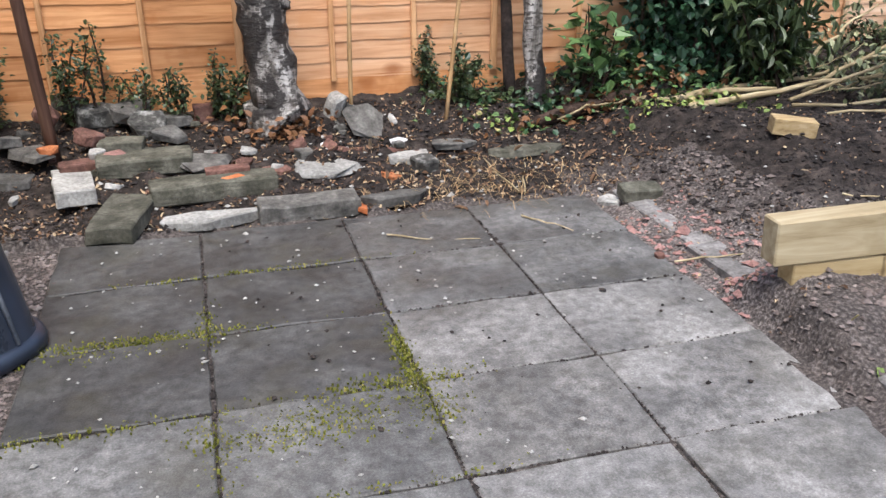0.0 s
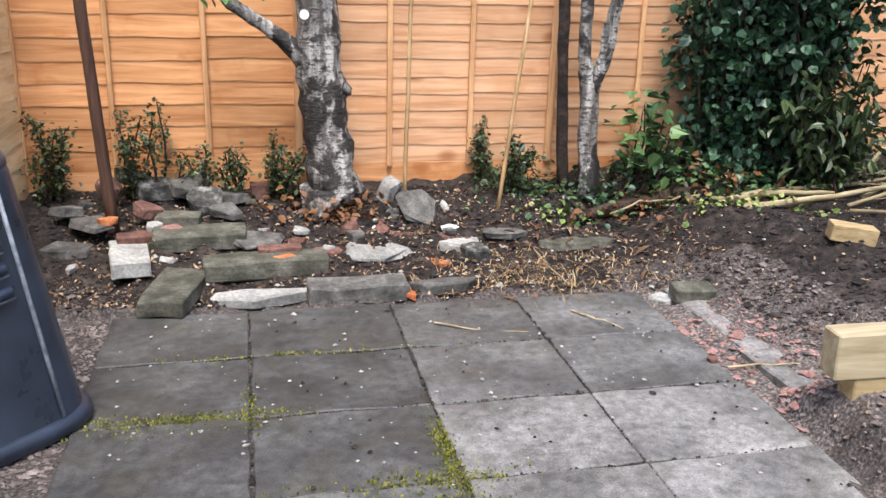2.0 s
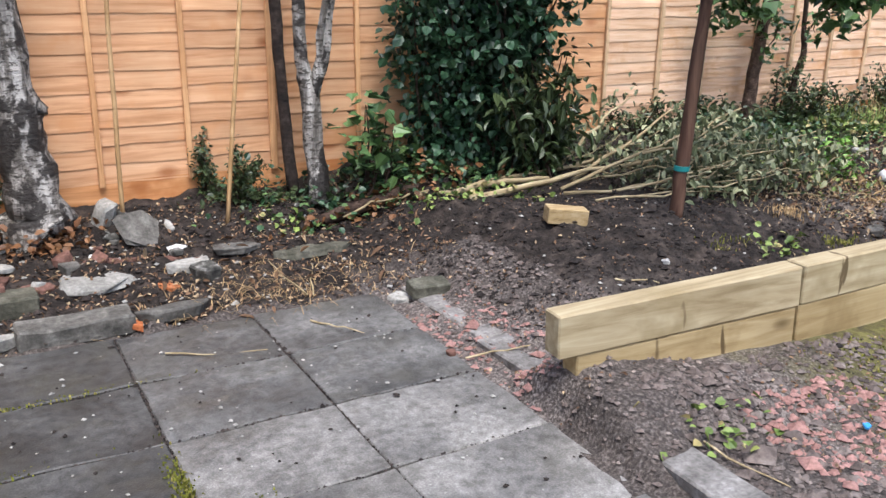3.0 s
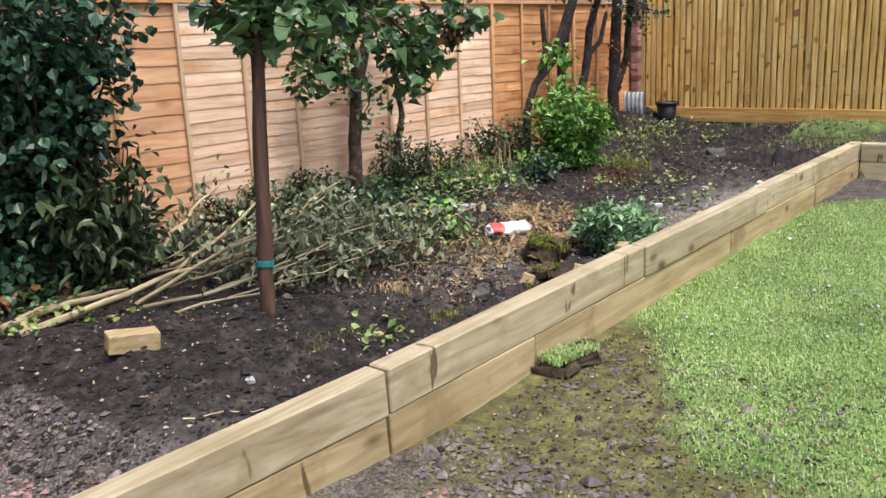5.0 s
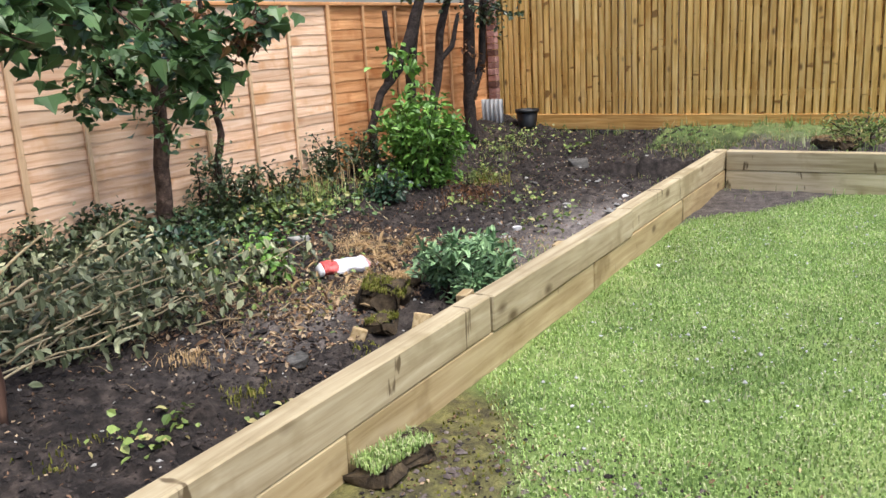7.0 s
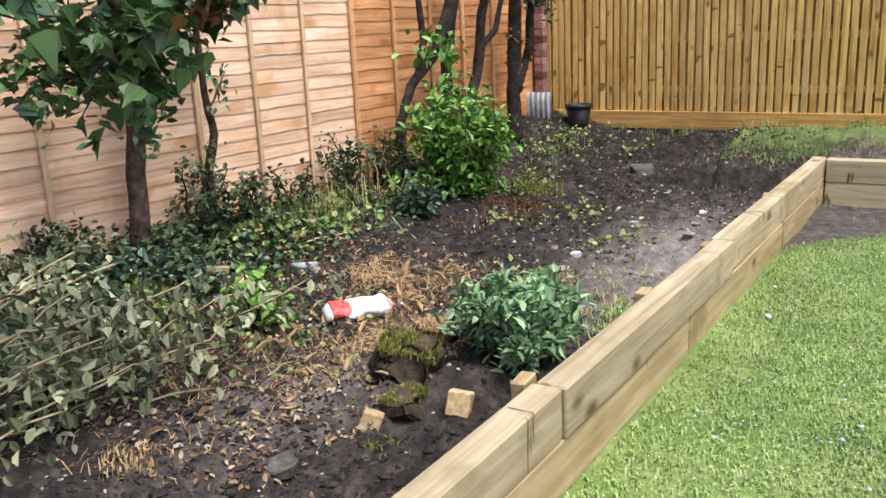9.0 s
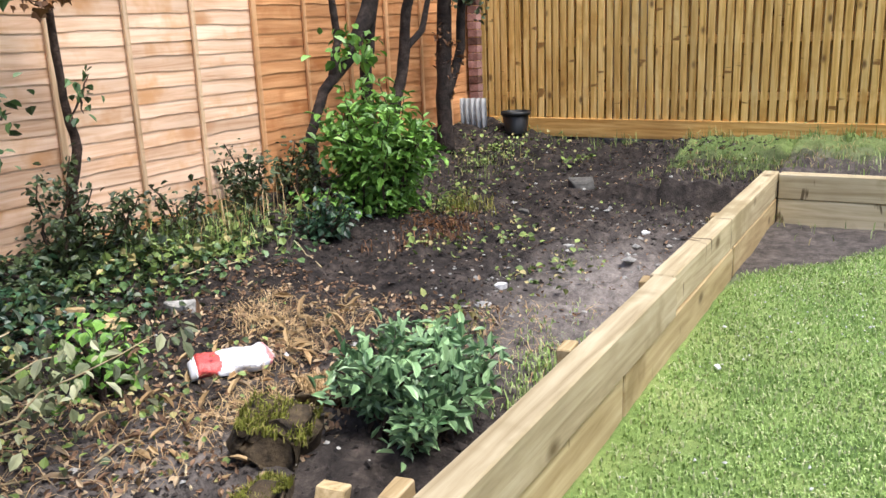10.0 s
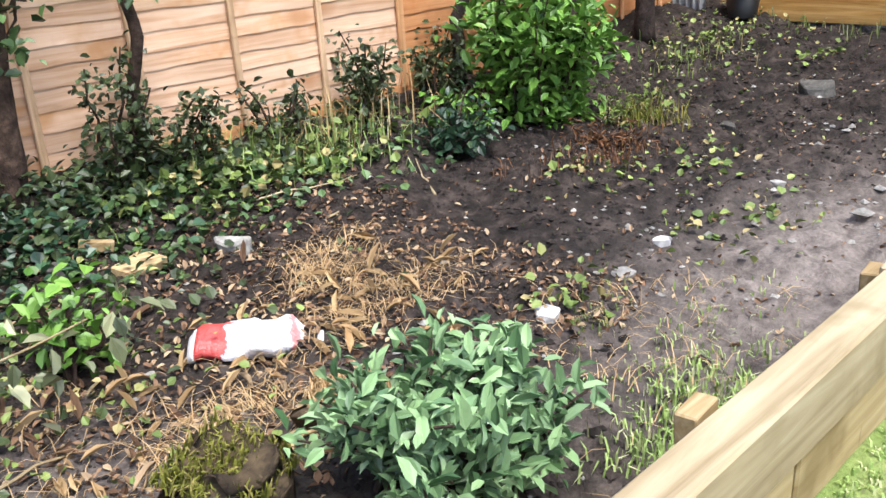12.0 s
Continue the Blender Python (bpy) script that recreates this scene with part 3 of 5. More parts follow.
def lap_board(length, drop, seed):
    """A feathered board along x with a wavy lower edge, standing out at the bottom."""
    n = 12
    verts, faces = [], []
    for i in range(n + 1):
        x = -length / 2 + length * i / n
        e = 0.013 * noise.noise(Vector((x * 3.0, seed * 7.3, 0))) + 0.006 * noise.noise(Vector((x * 9, seed * 3.1, 2)))
        verts += [(x, -0.0105, e), (x, -0.004, drop + 0.02), (x, 0.0, drop + 0.02), (x, -0.005, e)]
    for i in range(n):
        o = 4 * i
        for k in range(4):
            q = (k + 1) % 4
            faces.append((o + k, o + q, o + 4 + q, o + 4 + k))
    faces += [(3, 2, 1, 0), (4 * n, 4 * n + 1, 4 * n + 2, 4 * n + 3)]
    return verts, faces


def lap_fence(name, label, m, bays, mats, z0, z1, slope=0.0, pitches=(0.128,) * 4):
    """Lap panels along x: each bay is a stretch between battens; wide battens where panels meet."""
    f = thing(name, m, label, "fence", kind="structure")
    shared = {}
    for bi, (a, b, mat) in enumerate(bays):
        ln = b - a
        zs = z0 + slope * (a - bays[0][0])
        drop = pitches[mat]
        for r in range(40):
            z = zs + r * drop
            if z > z1 - 0.05:
                break
            key = (round(ln, 2), (r * 5 + bi * 3) % 9, mat)
            if key not in shared:
                me = bpy.data.meshes.new("lap_board")
                v, q = lap_board(ln, drop, key[1] + 1)
                me.from_pydata(v, [], q)
                me.materials.append(mats[mat])
                shared[key] = me
            ob = new("lap_board", shared[key])
            ob.parent = f
            ob.matrix_basis = pose((a + b) / 2, 0, z)
        w = 0.045 if bi % 3 == 0 else 0.032
        bt = part("batten", box(w, 0.022, z1 - zs + 0.03, 0.004, 0.003, bi, 2), M_BATTEN if mats[mat] in (M_FENCE, M_FENCE_PEACH) else M_BATTEN_PALE, f)
        bt.matrix_basis = pose(a, -0.026, zs - 0.02, 0, 0.25 * math.sin(bi * 2.3), 0)
    gb = part("gravel_board", box(bays[-1][1] - bays[0][0], 0.03, 0.16, 0.004), mats[0], f)
    gb.matrix_basis = pose((bays[0][0] + bays[-1][1]) / 2, 0.005, z0 - 0.15, 0, -math.degrees(math.atan(slope)), 0)
    if slope:
        gb.matrix_basis = pose((bays[0][0] + bays[-1][1]) / 2, 0.005, z0 - 0.15 + slope * (bays[-1][1] - bays[0][0]) / 2, 0, -math.degrees(math.atan(slope)), 0)
    cap = part("cap_rail", box(bays[-1][1] - bays[0][0], 0.06, 0.03, 0.004), mats[0], f)
    cap.matrix_basis = pose((bays[0][0] + bays[-1][1]) / 2, -0.01, z1)
    return f


edges = [-1.29, -0.79, -0.26, 0.26, 0.81, 1.32, 1.84, 2.42, 2.93, 3.45, 3.95, 4.46, 4.99, 5.47, 6.05, 6.52, 7.02, 7.52, 8.07, 8.6, 9.13, 9.66, 10.2, 10.7, 11.2]
bays = [(a, b, 0 if b < 0.3 else 1 if b < 4.5 else 2 if a < 8.0 else 3) for a, b in zip(edges, edges[1:])]
lap_fence("fence_north", "orange-stained waney lap timber fence with vertical battens", pose(0, FY, 0), bays, [M_FENCE, M_FENCE_PEACH, M_FENCE_PALE, M_FENCE], 0.34, 1.86, 0.013, (0.128, 0.106, 0.083, 0.092))
side = [(-5.3 + 0.53 * i, -5.3 + 0.53 * (i + 1), 0) for i in range(20)]
lap_fence("fence_west", "pale honey waney lap timber fence panels", pose(FX - 0.45, 0, 0, 0, 0, 85), [(a, b, 0) for a, b, _ in side], [M_FENCE_SIDE], 0.14, 1.86)


def picket_fence():
    f = thing("fence_east", pose(BX, 0, 0), "golden brown close-set vertical board fence with dark gaps", "fence", kind="structure")
    me_front = [box(0.012, 0.055, 1.75, 0.003, 0.004, s, 2) for s in range(4)] + [box(0.016, 0.070, 1.75, 0.003)]
    datas = []
    for bm in me_front:
        me = bpy.data.meshes.new("picket")
        bmesh.ops.recalc_face_normals(bm, faces=bm.faces)
        bm.to_mesh(me)
        bm.free()
        me.materials.append(M_PICKET)
        datas.append(me)
    rng = random.Random(5)
    y, k = 5.25, 0
    while y > -5.5:
        ob = new("picket", datas[k % 4])
        ob.parent = f
        ob.matrix_basis = pose(rng.uniform(-0.003, 0.003), y, 0.60 + rng.uniform(-0.01, 0.01), rng.uniform(-0.35, 0.35), 0, 0)
        if k < 150:
            back = new("picket", datas[4])
            back.parent = f
            back.matrix_basis = pose(0.115, y - 0.037, 0.60, 0, 0, 180)
        y -= 0.0735 + rng.uniform(-0.003, 0.003)
        k += 1
    for z in (0.78, 1.25, 2.1):
        r = part("arris_rail", box(0.08, 10.9, 0.075, 0.006), M_RAIL, f)
        r.matrix_basis = pose(0.045, -0.1, z)
    g = part("gravel_board", box(0.03, 10.9, 0.17, 0.004, 0.004, 3, 2), M_RAIL, f)
    g.matrix_basis = pose(-0.015, -0.1, 0.44)


picket_fence()


# ---------------------------------------------------------------- compost bin and water butt
def ring_shell(profile, sides, squash=0.0, power=2.0):
    """A turned shell; power above 2 squares the plan."""
    verts, faces = [], []
    for r, z in profile:
        for k in range(sides):
            w = 2 * math.pi * k / sides
            c, s = math.cos(w), math.sin(w)
            q = (abs(c) ** power + abs(s) ** power) ** (-1 / power)
            verts.append((r * q * c, r * q * s, z))
    n = len(profile)
    for i in range(n - 1):
        for k in range(sides):
            q = (k + 1) % sides
            faces.append((i * sides + k, i * sides + q, (i + 1) * sides + q, (i + 1) * sides + k))
    faces.append(tuple((n - 1) * sides + k for k in range(sides)))
    return verts, faces


def compost_bin():
    b = thing("compost_bin", pose(-1.055, 2.95, -0.005, 0, 0, -46), "navy-black ribbed plastic compost bin with domed lid", "compost bin")
    mesh_ob("body", *ring_shell([(0.36, 0.0), (0.368, 0.03), (0.353, 0.065), (0.326, 0.25), (0.29, 0.5), (0.254, 0.75), (0.234, 0.89), (0.228, 0.91)], 64, 0, 4.2), M_BIN, b, "", True)
    mesh_ob("base_rim", *ring_shell([(0.36, -0.003), (0.378, 0.01), (0.382, 0.035), (0.378, 0.055), (0.362, 0.066), (0.35, 0.066)], 64, 0, 4.2), M_BIN, b, "", True)
    lid = mesh_ob("lid", *ring_shell([(0.228, 0.885), (0.24, 0.89), (0.248, 0.905), (0.248, 0.925), (0.238, 0.943), (0.225, 0.944), (0.214, 0.932), (0.2, 0.94), (0.13, 0.985), (0.06, 1.0), (0.01, 1.002)], 64, 0, 2.9), M_BIN, b, "", True)
    bar = mesh_ob("handle_bar", *tube([(-0.24, 0, 0.92), (-0.17, 0, 0.96), (-0.07, 0, 0.995), (0.06, 0, 0.995), (0.16, 0, 0.96), (0.24, 0, 0.92)], [0.026, 0.032, 0.036, 0.036, 0.032, 0.026], 10), M_BIN, lid, "", True)
    bar.matrix_basis = pose(0, 0, 0, 0, 0, -14)
    for s in (-1, 1):
        w = mesh_ob("lid_well", *ring_shell([(0.085, 0.0), (0.09, 0.012), (0.075, 0.014), (0.068, 0.004), (0.0, 0.003)], 24, 0, 3.0), M_BIN, lid, "", True)
        w.matrix_basis = pose(0.03 * s, 0.135 * s, 0.958, -18 * s, 0, -14)

    def radius(z):
        return 0.353 - (z - 0.065) * 0.144
    for face in (0, -90, 180, 90):
        side = pose(0, 0, 0, 0, 0, face)
        for s in (-1, 1):
            pts = [side @ Vector((radius(z) * 0.992, s * (0.205 - 0.085 * z), z)) for z in (0.07, 0.3, 0.55, 0.88)]
            mesh_ob("body_rib", *tube(pts, [0.008, 0.008, 0.008, 0.007], 8), M_BIN_WORN_GLEAM if (face, s) == (0, 1) else M_BIN, b, "scuffed moulded corner rib", True)
        if face not in (0, -90):
            continue
        for k in range(5):
            z = 0.82 - 0.074 * k
            wide = 0.102 + 0.005 * k
            r = radius(z)
            hood = [side @ Vector((r + d, wide * u, z + 0.012 * abs(u) ** 3)) for u, d in ((-1, -0.012), (-0.85, 0.0), (-0.4, 0.004), (0.4, 0.004), (0.85, 0.0), (1, -0.012))]
            mesh_ob("vent_louvre", *tube(hood, [0.008, 0.02, 0.022, 0.022, 0.02, 0.008], 8), M_BIN, b, "", True)
            # pale colour stands in for the gloss along each louvre's lower edge
            lip = [side @ Vector((r + d, wide * u, z - 0.019)) for u, d in ((-1, -0.002), (-0.5, 0.013), (0.5, 0.013), (1, -0.002))]
            mesh_ob("louvre_lip", *tube(lip, [0.0045] * 4, 6), M_BIN_WORN_GLEAM, b, "scuffed grey lip", True)
    scar = part("hatch_recess", box(0.012, 0.2, 0.2, 0.005), M_BIN, b)
    scar.matrix_basis = pose(0, 0, 0, 0, 0, -90) @ pose(radius(0.22) - 0.004, 0, 0.12, 0, -8, 0)


compost_bin()


def cream_drum():
    d = thing("cream_drum", pose(-1.105, 2.22, 0.0), "cream painted cylinder with a smoked dark lid beside the bin", "drum")
    mesh_ob("drum_body", *ring_shell([(0.195, 0.0), (0.2, 0.02), (0.2, 0.3), (0.2, 0.585)], 40), M_CREAM, d, "", True)
    mesh_ob("drum_lid", *ring_shell([(0.2, 0.58), (0.213, 0.585), (0.216, 0.615), (0.205, 0.628), (0.15, 0.645), (0.02, 0.65)], 40), M_LID, d, "smoked dark plastic lid", True)
    k = mesh_ob("drain_hole", *tube([(0.185, -0.075, 0.16), (0.1885, -0.0766, 0.16)], [0.012, 0.012], 10), M_POT, d)


cream_drum()


# ---------------------------------------------------------------- rubble
RUB = random.Random(21)


def shard(name, mat, x, y, sx, sy, sz, rz=0.0, rx=0.0, ry=0.0, sides=0, lift=0.0, label="", category="rubble"):
    """A broken flat piece (sides > 2: polygonal) or a rough block, lying on the ground."""
    if sides:
        bm = bmesh.new()
        ring = []
        for k in range(sides):
            w = 2 * math.pi * (k + RUB.uniform(-0.28, 0.28)) / sides
            r = RUB.uniform(0.8, 1.15)
            ring.append(bm.verts.new((r * sx / 2 * math.cos(w), r * sy / 2 * math.sin(w), 0)))
        f = bm.faces.new(ring)
        ex = bmesh.ops.extrude_face_region(bm, geom=[f])
        up = [v for v in ex["geom"] if isinstance(v, bmesh.types.BMVert)]
        for v in up:
            v.co += Vector((RUB.uniform(-0.12, 0.12) * sx, RUB.uniform(-0.12, 0.12) * sy, sz * RUB.uniform(0.55, 0.95)))
        bmesh.ops.bevel(bm, geom=list(bm.edges), offset=min(sx, sy, sz) * 0.1, segments=1, affect="EDGES")
    else:
        bm = box(sx, sy, sz, min(sx, sy, sz) * 0.08, min(sx, sy, sz) * 0.16, RUB.random() * 90, 3)
    ob = part(name, bm, mat)
    z = land(x, y) + 0.03 * noise.noise(Vector((x, y, 0)) * 1.7)
    ob.matrix_world = pose(x, y, z - 0.012 + lift, rx, ry, rz)
    return tagged(ob, label, category, "rubble round the bed")


L_KERB = "mossy grey kerb stone laid along the patio edge"
shard("kerb_stone", M_PALE, -0.64, 4.42, 0.19, 0.42, 0.08, 8, label="pale upright laid concrete block with worn face")
shard("kerb_stone", M_GREENST, -0.30, 4.56, 0.47, 0.20, 0.09, 3, 2, label=L_KERB)
shard("kerb_stone", M_GREENST, -0.40, 4.05, 0.22, 0.47, 0.08, -12, label=L_KERB)
shard("kerb_stone", M_GREENST, 0.03, 4.27, 0.62, 0.19, 0.09, 2, label=L_KERB)
shard("stone_slab", M_PALE, -0.02, 3.97, 0.50, 0.17, 0.07, 4, 0, 0, 7, label="broken pale concrete slab piece beside the patio")
shard("kerb_stone", M_STONE, 0.46, 3.98, 0.48, 0.16, 0.09, 2, label="squared grey kerb stone lying along the patio edge")
shard("stone_slab", M_STONE, 0.90, 3.99, 0.33, 0.13, 0.08, 8, 0, 0, 6, label="broken grey stone piece at the patio edge")
shard("stone_slab", M_PALE, 0.60, 4.38, 0.44, 0.24, 0.05, -8, 5, 0, 5, label="pale pointed stone slab on the soil")
shard("stone_slab", M_STONE, 0.93, 4.86, 0.30, 0.32, 0.03, 20, 40, 5, 5, 0.05, label="flat grey slate propped up on the soil")
shard("stone", M_PALE, 0.74, 5.02, 0.14, 0.2, 0.20, 10, 0, 20, 6, label="white-grey broken concrete lump")
shard("stone", M_MOSSSTONE, 0.83, 5.0, 0.12, 0.12, 0.12, 30, 0, 20, 6, label="speckled grey stone lump")
shard("stone_slab", M_STONE, 1.37, 4.58, 0.27, 0.17, 0.05, -10, 0, 0, 5, label="flat grey stone on the soil")
shard("stone_slab", M_GREENST, 1.72, 4.42, 0.5, 0.22, 0.045, 8, 0, 0, 6, label="flat green-grey stone slab on the soil")
shard("stone", M_PALE, 1.09, 4.43, 0.24, 0.14, 0.09, 12, 0, 0, 7, label="pale rough rubble lump")
shard("stone", M_MOSSSTONE, 1.13, 4.33, 0.16, 0.14, 0.11, 40, 0, 0, 6, label="speckled grey rubble lump")
L_BR, L_ST = "broken red brick piece in the rubble", "broken grey stone in the rubble heap"
def rubble(mat, x, y, sx, sy, sz, rz, rx, ry, sd, lf):
    brick = mat in (M_BRICK, M_PINK)
    name, lab = "stone", L_ST
    if brick:
        name, lab = "brick_piece", L_BR
    elif mat == M_TERRA:
        name, lab = "pot_shard", "orange terracotta pot shard"
    elif mat == M_WHITE:
        name, lab = "china_shard", "white broken china shard on soil"
    shard(name, mat, x, y, sx, sy, sz * 0.72, rz, rx, ry, sd, lf, label=lab)


rubble(M_BRICK, -0.83, 5.02, 0.16, 0.13, 0.12, 30, 25, 20, 5, 0.10)
rubble(M_STONE, -0.86, 4.72, 0.30, 0.20, 0.06, -15, 8, 0, 5, 0.06)
rubble(M_BRICK, -0.60, 4.80, 0.16, 0.12, 0.12, 10, 0, 15, 6, 0.06)
rubble(M_GREENST, -0.42, 4.75, 0.23, 0.13, 0.08, -5, 0, 0, 0, 0.03)
rubble(M_MOSSSTONE, -0.53, 5.08, 0.28, 0.22, 0.2, 0, 0, 0, 7, 0.02)
rubble(M_STONE, -0.38, 5.05, 0.28, 0.2, 0.12, 20, 15, 0, 5, 0.08)
rubble(M_MOSSSTONE, -0.28, 4.92, 0.2, 0.18, 0.15, 0, 20, 0, 6, 0.04)
rubble(M_STONE, -0.12, 5.05, 0.2, 0.15, 0.1, 0, 0, 0, 5, 0.02)
rubble(M_BRICK, 0.02, 5.12, 0.12, 0.08, 0.14, 0, 0, 0, 0, 0.0)
rubble(M_STONE, -0.02, 4.50, 0.34, 0.26, 0.05, 30, 8, 0, 5, 0.05)
rubble(M_STONE, -0.16, 4.82, 0.22, 0.16, 0.09, 0, 15, 10, 5, 0.04)
rubble(M_GREENST, -0.32, 4.72, 0.3, 0.12, 0.07, -30, 0, 10, 5, 0.0)
rubble(M_BRICK, -0.62, 4.60, 0.2, 0.12, 0.09, 12, 0, 0, 0, 0.01)
rubble(M_PINK, -0.45, 4.62, 0.13, 0.11, 0.07, 0, 10, 0, 6, 0.05)
rubble(M_PALE, -0.54, 4.66, 0.09, 0.1, 0.07, 0, 0, 0, 5, 0.05)
rubble(M_TERRA, -0.78, 4.70, 0.1, 0.1, 0.08, 0, 0, 0, 5, 0.08)
rubble(M_BRICK, 0.18, 4.52, 0.15, 0.12, 0.05, 20, 0, 0, 5, 0.02)
rubble(M_BRICK, 0.10, 4.36, 0.22, 0.08, 0.05, 5, 0, 0, 0, 0.06)
rubble(M_BRICK, 0.36, 4.42, 0.17, 0.12, 0.06, -20, 0, 0, 5, 0.0)
rubble(M_TERRA, 0.12, 4.24, 0.12, 0.05, 0.03, 10, 0, 0, 5, 0.085)
rubble(M_STONE, 0.52, 4.55, 0.09, 0.1, 0.08, 10, 0, 0, 0, 0.0)
rubble(M_BRICK, 0.66, 4.62, 0.25, 0.1, 0.05, -5, 0, 0, 5, 0.0)
rubble(M_BRICK, 0.78, 4.58, 0.16, 0.08, 0.05, 15, 0, 0, 5, 0.0)
rubble(M_TERRA, 0.93, 4.26, 0.14, 0.09, 0.04, -10, 0, 10, 5, 0.01)
rubble(M_TERRA, 0.70, 3.93, 0.07, 0.14, 0.05, 15, 0, 20, 5, 0.02)
rubble(M_TERRA, 0.90, 3.88, 0.12, 0.05, 0.02, 10, 0, 0, 5, 0.0)
rubble(M_WHITE, 0.66, 4.68, 0.09, 0.06, 0.015, 0, 6, 0, 6, 0.015)
rubble(M_WHITE, 1.06, 4.66, 0.12, 0.08, 0.015, 0, 6, 0, 5, 0.015)
rubble(M_TERRA, 0.55, 5.03, 0.09, 0.07, 0.06, 0, 0, 0, 5, 0.02)
rubble(M_BRICK, 1.0, 4.58, 0.16, 0.08, 0.03, 0, 0, 0, 5, 0.0)
rubble(M_GREENST, 2.06, 3.66, 0.2, 0.11, 0.09, -4, 5, 0, 0, 0.02)
rubble(M_PALE, 1.93, 3.72, 0.15, 0.14, 0.06, 0, 0, 0, 5, 0.01)
rubble(M_PINK, 1.93, 2.62, 0.06, 0.045, 0.035, 20, 0, 0, 5, 0.01)
rubble(M_BRICK, 1.83, 3.02, 0.05, 0.05, 0.04, 20, 0, 0, 5, 0.012)
rubble(M_STONE, -0.95, 4.55, 0.25, 0.2, 0.1, 20, 0, 0, 6, 0.0)
rubble(M_STONE, -1.0, 4.85, 0.2, 0.2, 0.1, 50, 0, 10, 5, 0.05)
rubble(M_MOSSSTONE, -0.7, 5.12, 0.18, 0.14, 0.12, 0, 0, 10, 6, 0.1)
rubble(M_STONE, -0.25, 5.14, 0.16, 0.12, 0.12, 0, 0, 0, 6, 0.0)

for k in range(46):
    x, y = RUB.uniform(-0.95, 1.25), RUB.uniform(4.25, 5.05)
    s = RUB.uniform(0.04, 0.11)
    mat = RUB.choice((M_STONE, M_STONE, M_BRICK, M_GREENST, M_BRICK, M_MOSSSTONE, M_PALE))
    brick = mat == M_BRICK
    shard("brick_piece" if brick else "stone", mat, x, y, s, s * RUB.uniform(0.5, 1), s * RUB.uniform(0.25, 0.6), RUB.uniform(0, 180), RUB.uniform(-25, 25), RUB.uniform(-25, 25), RUB.choice((5, 6)), RUB.uniform(0, 0.02), label=L_BR if brick else L_ST)

for x, y, s, mat in ((6.33, 4.36, 0.17, M_PALE), (9.72, 3.64, 0.22, M_STONE), (5.78, 4.6, 0.12, M_STONE), (7.1, 3.17, 0.1, M_PALE), (7.47, 3.25, 0.09, M_WHITE),
                     (6.72, 3.20, 0.1, M_WHITE), (4.7, 3.06, 0.12, M_STONE), (8.3, 3.2, 0.07, M_PALE), (8.9, 2.9, 0.07, M_WHITE), (3.0, 3.0, 0.05, M_WHITE), (9.0, 3.8, 0.1, M_STONE)):
    shard("stone", mat, x, y, s, s * 0.8, s * 0.5, RUB.uniform(0, 180), 0, 0, 7, label="pale rounded stone half sunk in soil", category="stone")


# ---------------------------------------------------------------- timber offcuts, bag, pot, sheet
def block(x, y, sx, sy, sz, rz, rx=0, ry=0, lift=0.0, label="pale sawn pine offcut lying on the soil"):
    ob = part("timber_offcut", box(sx, sy, sz, 0.004, 0.003, x * 7, 2), M_CUT)
    ob.matrix_world = pose(x, y, rough_land(x, y) - 0.01 + lift, rx, ry, rz)
    return tagged(ob, label, "offcut", "timber offcuts")


block(2.88, 3.64, 0.22, 0.11, 0.085, -22, 0, 6, label="wedge-cut pine sleeper offcut lying on dark soil")
block(5.10, 3.02, 0.075, 0.075, 0.08, 30, 20, 12)
block(5.33, 2.78, 0.085, 0.085, 0.09, 22, 8, 18)
block(6.02, 4.5, 0.18, 0.11, 0.04, 25, 12, 0, 0.02, "split yellow timber piece lying in the leaf litter")
block(5.93, 4.62, 0.12, 0.03, 0.04, -30, 0, 10, 0.03, "split yellow timber piece lying in the leaf litter")
for x, zt in ((5.08, 0.445), (6.17, 0.415), (7.1, 0.395), (8.45, 0.4)):
    ob = part("timber_peg", box(0.10, 0.05, 0.36, 0.004, 0.003, x, 1), M_CUT)
    ob.matrix_world = pose(x, SY + 0.14, zt - 0.36, -3, 0, 6)
    tagged(ob, "short pale sawn timber peg behind the sleepers", "peg", "sleeper pegs")


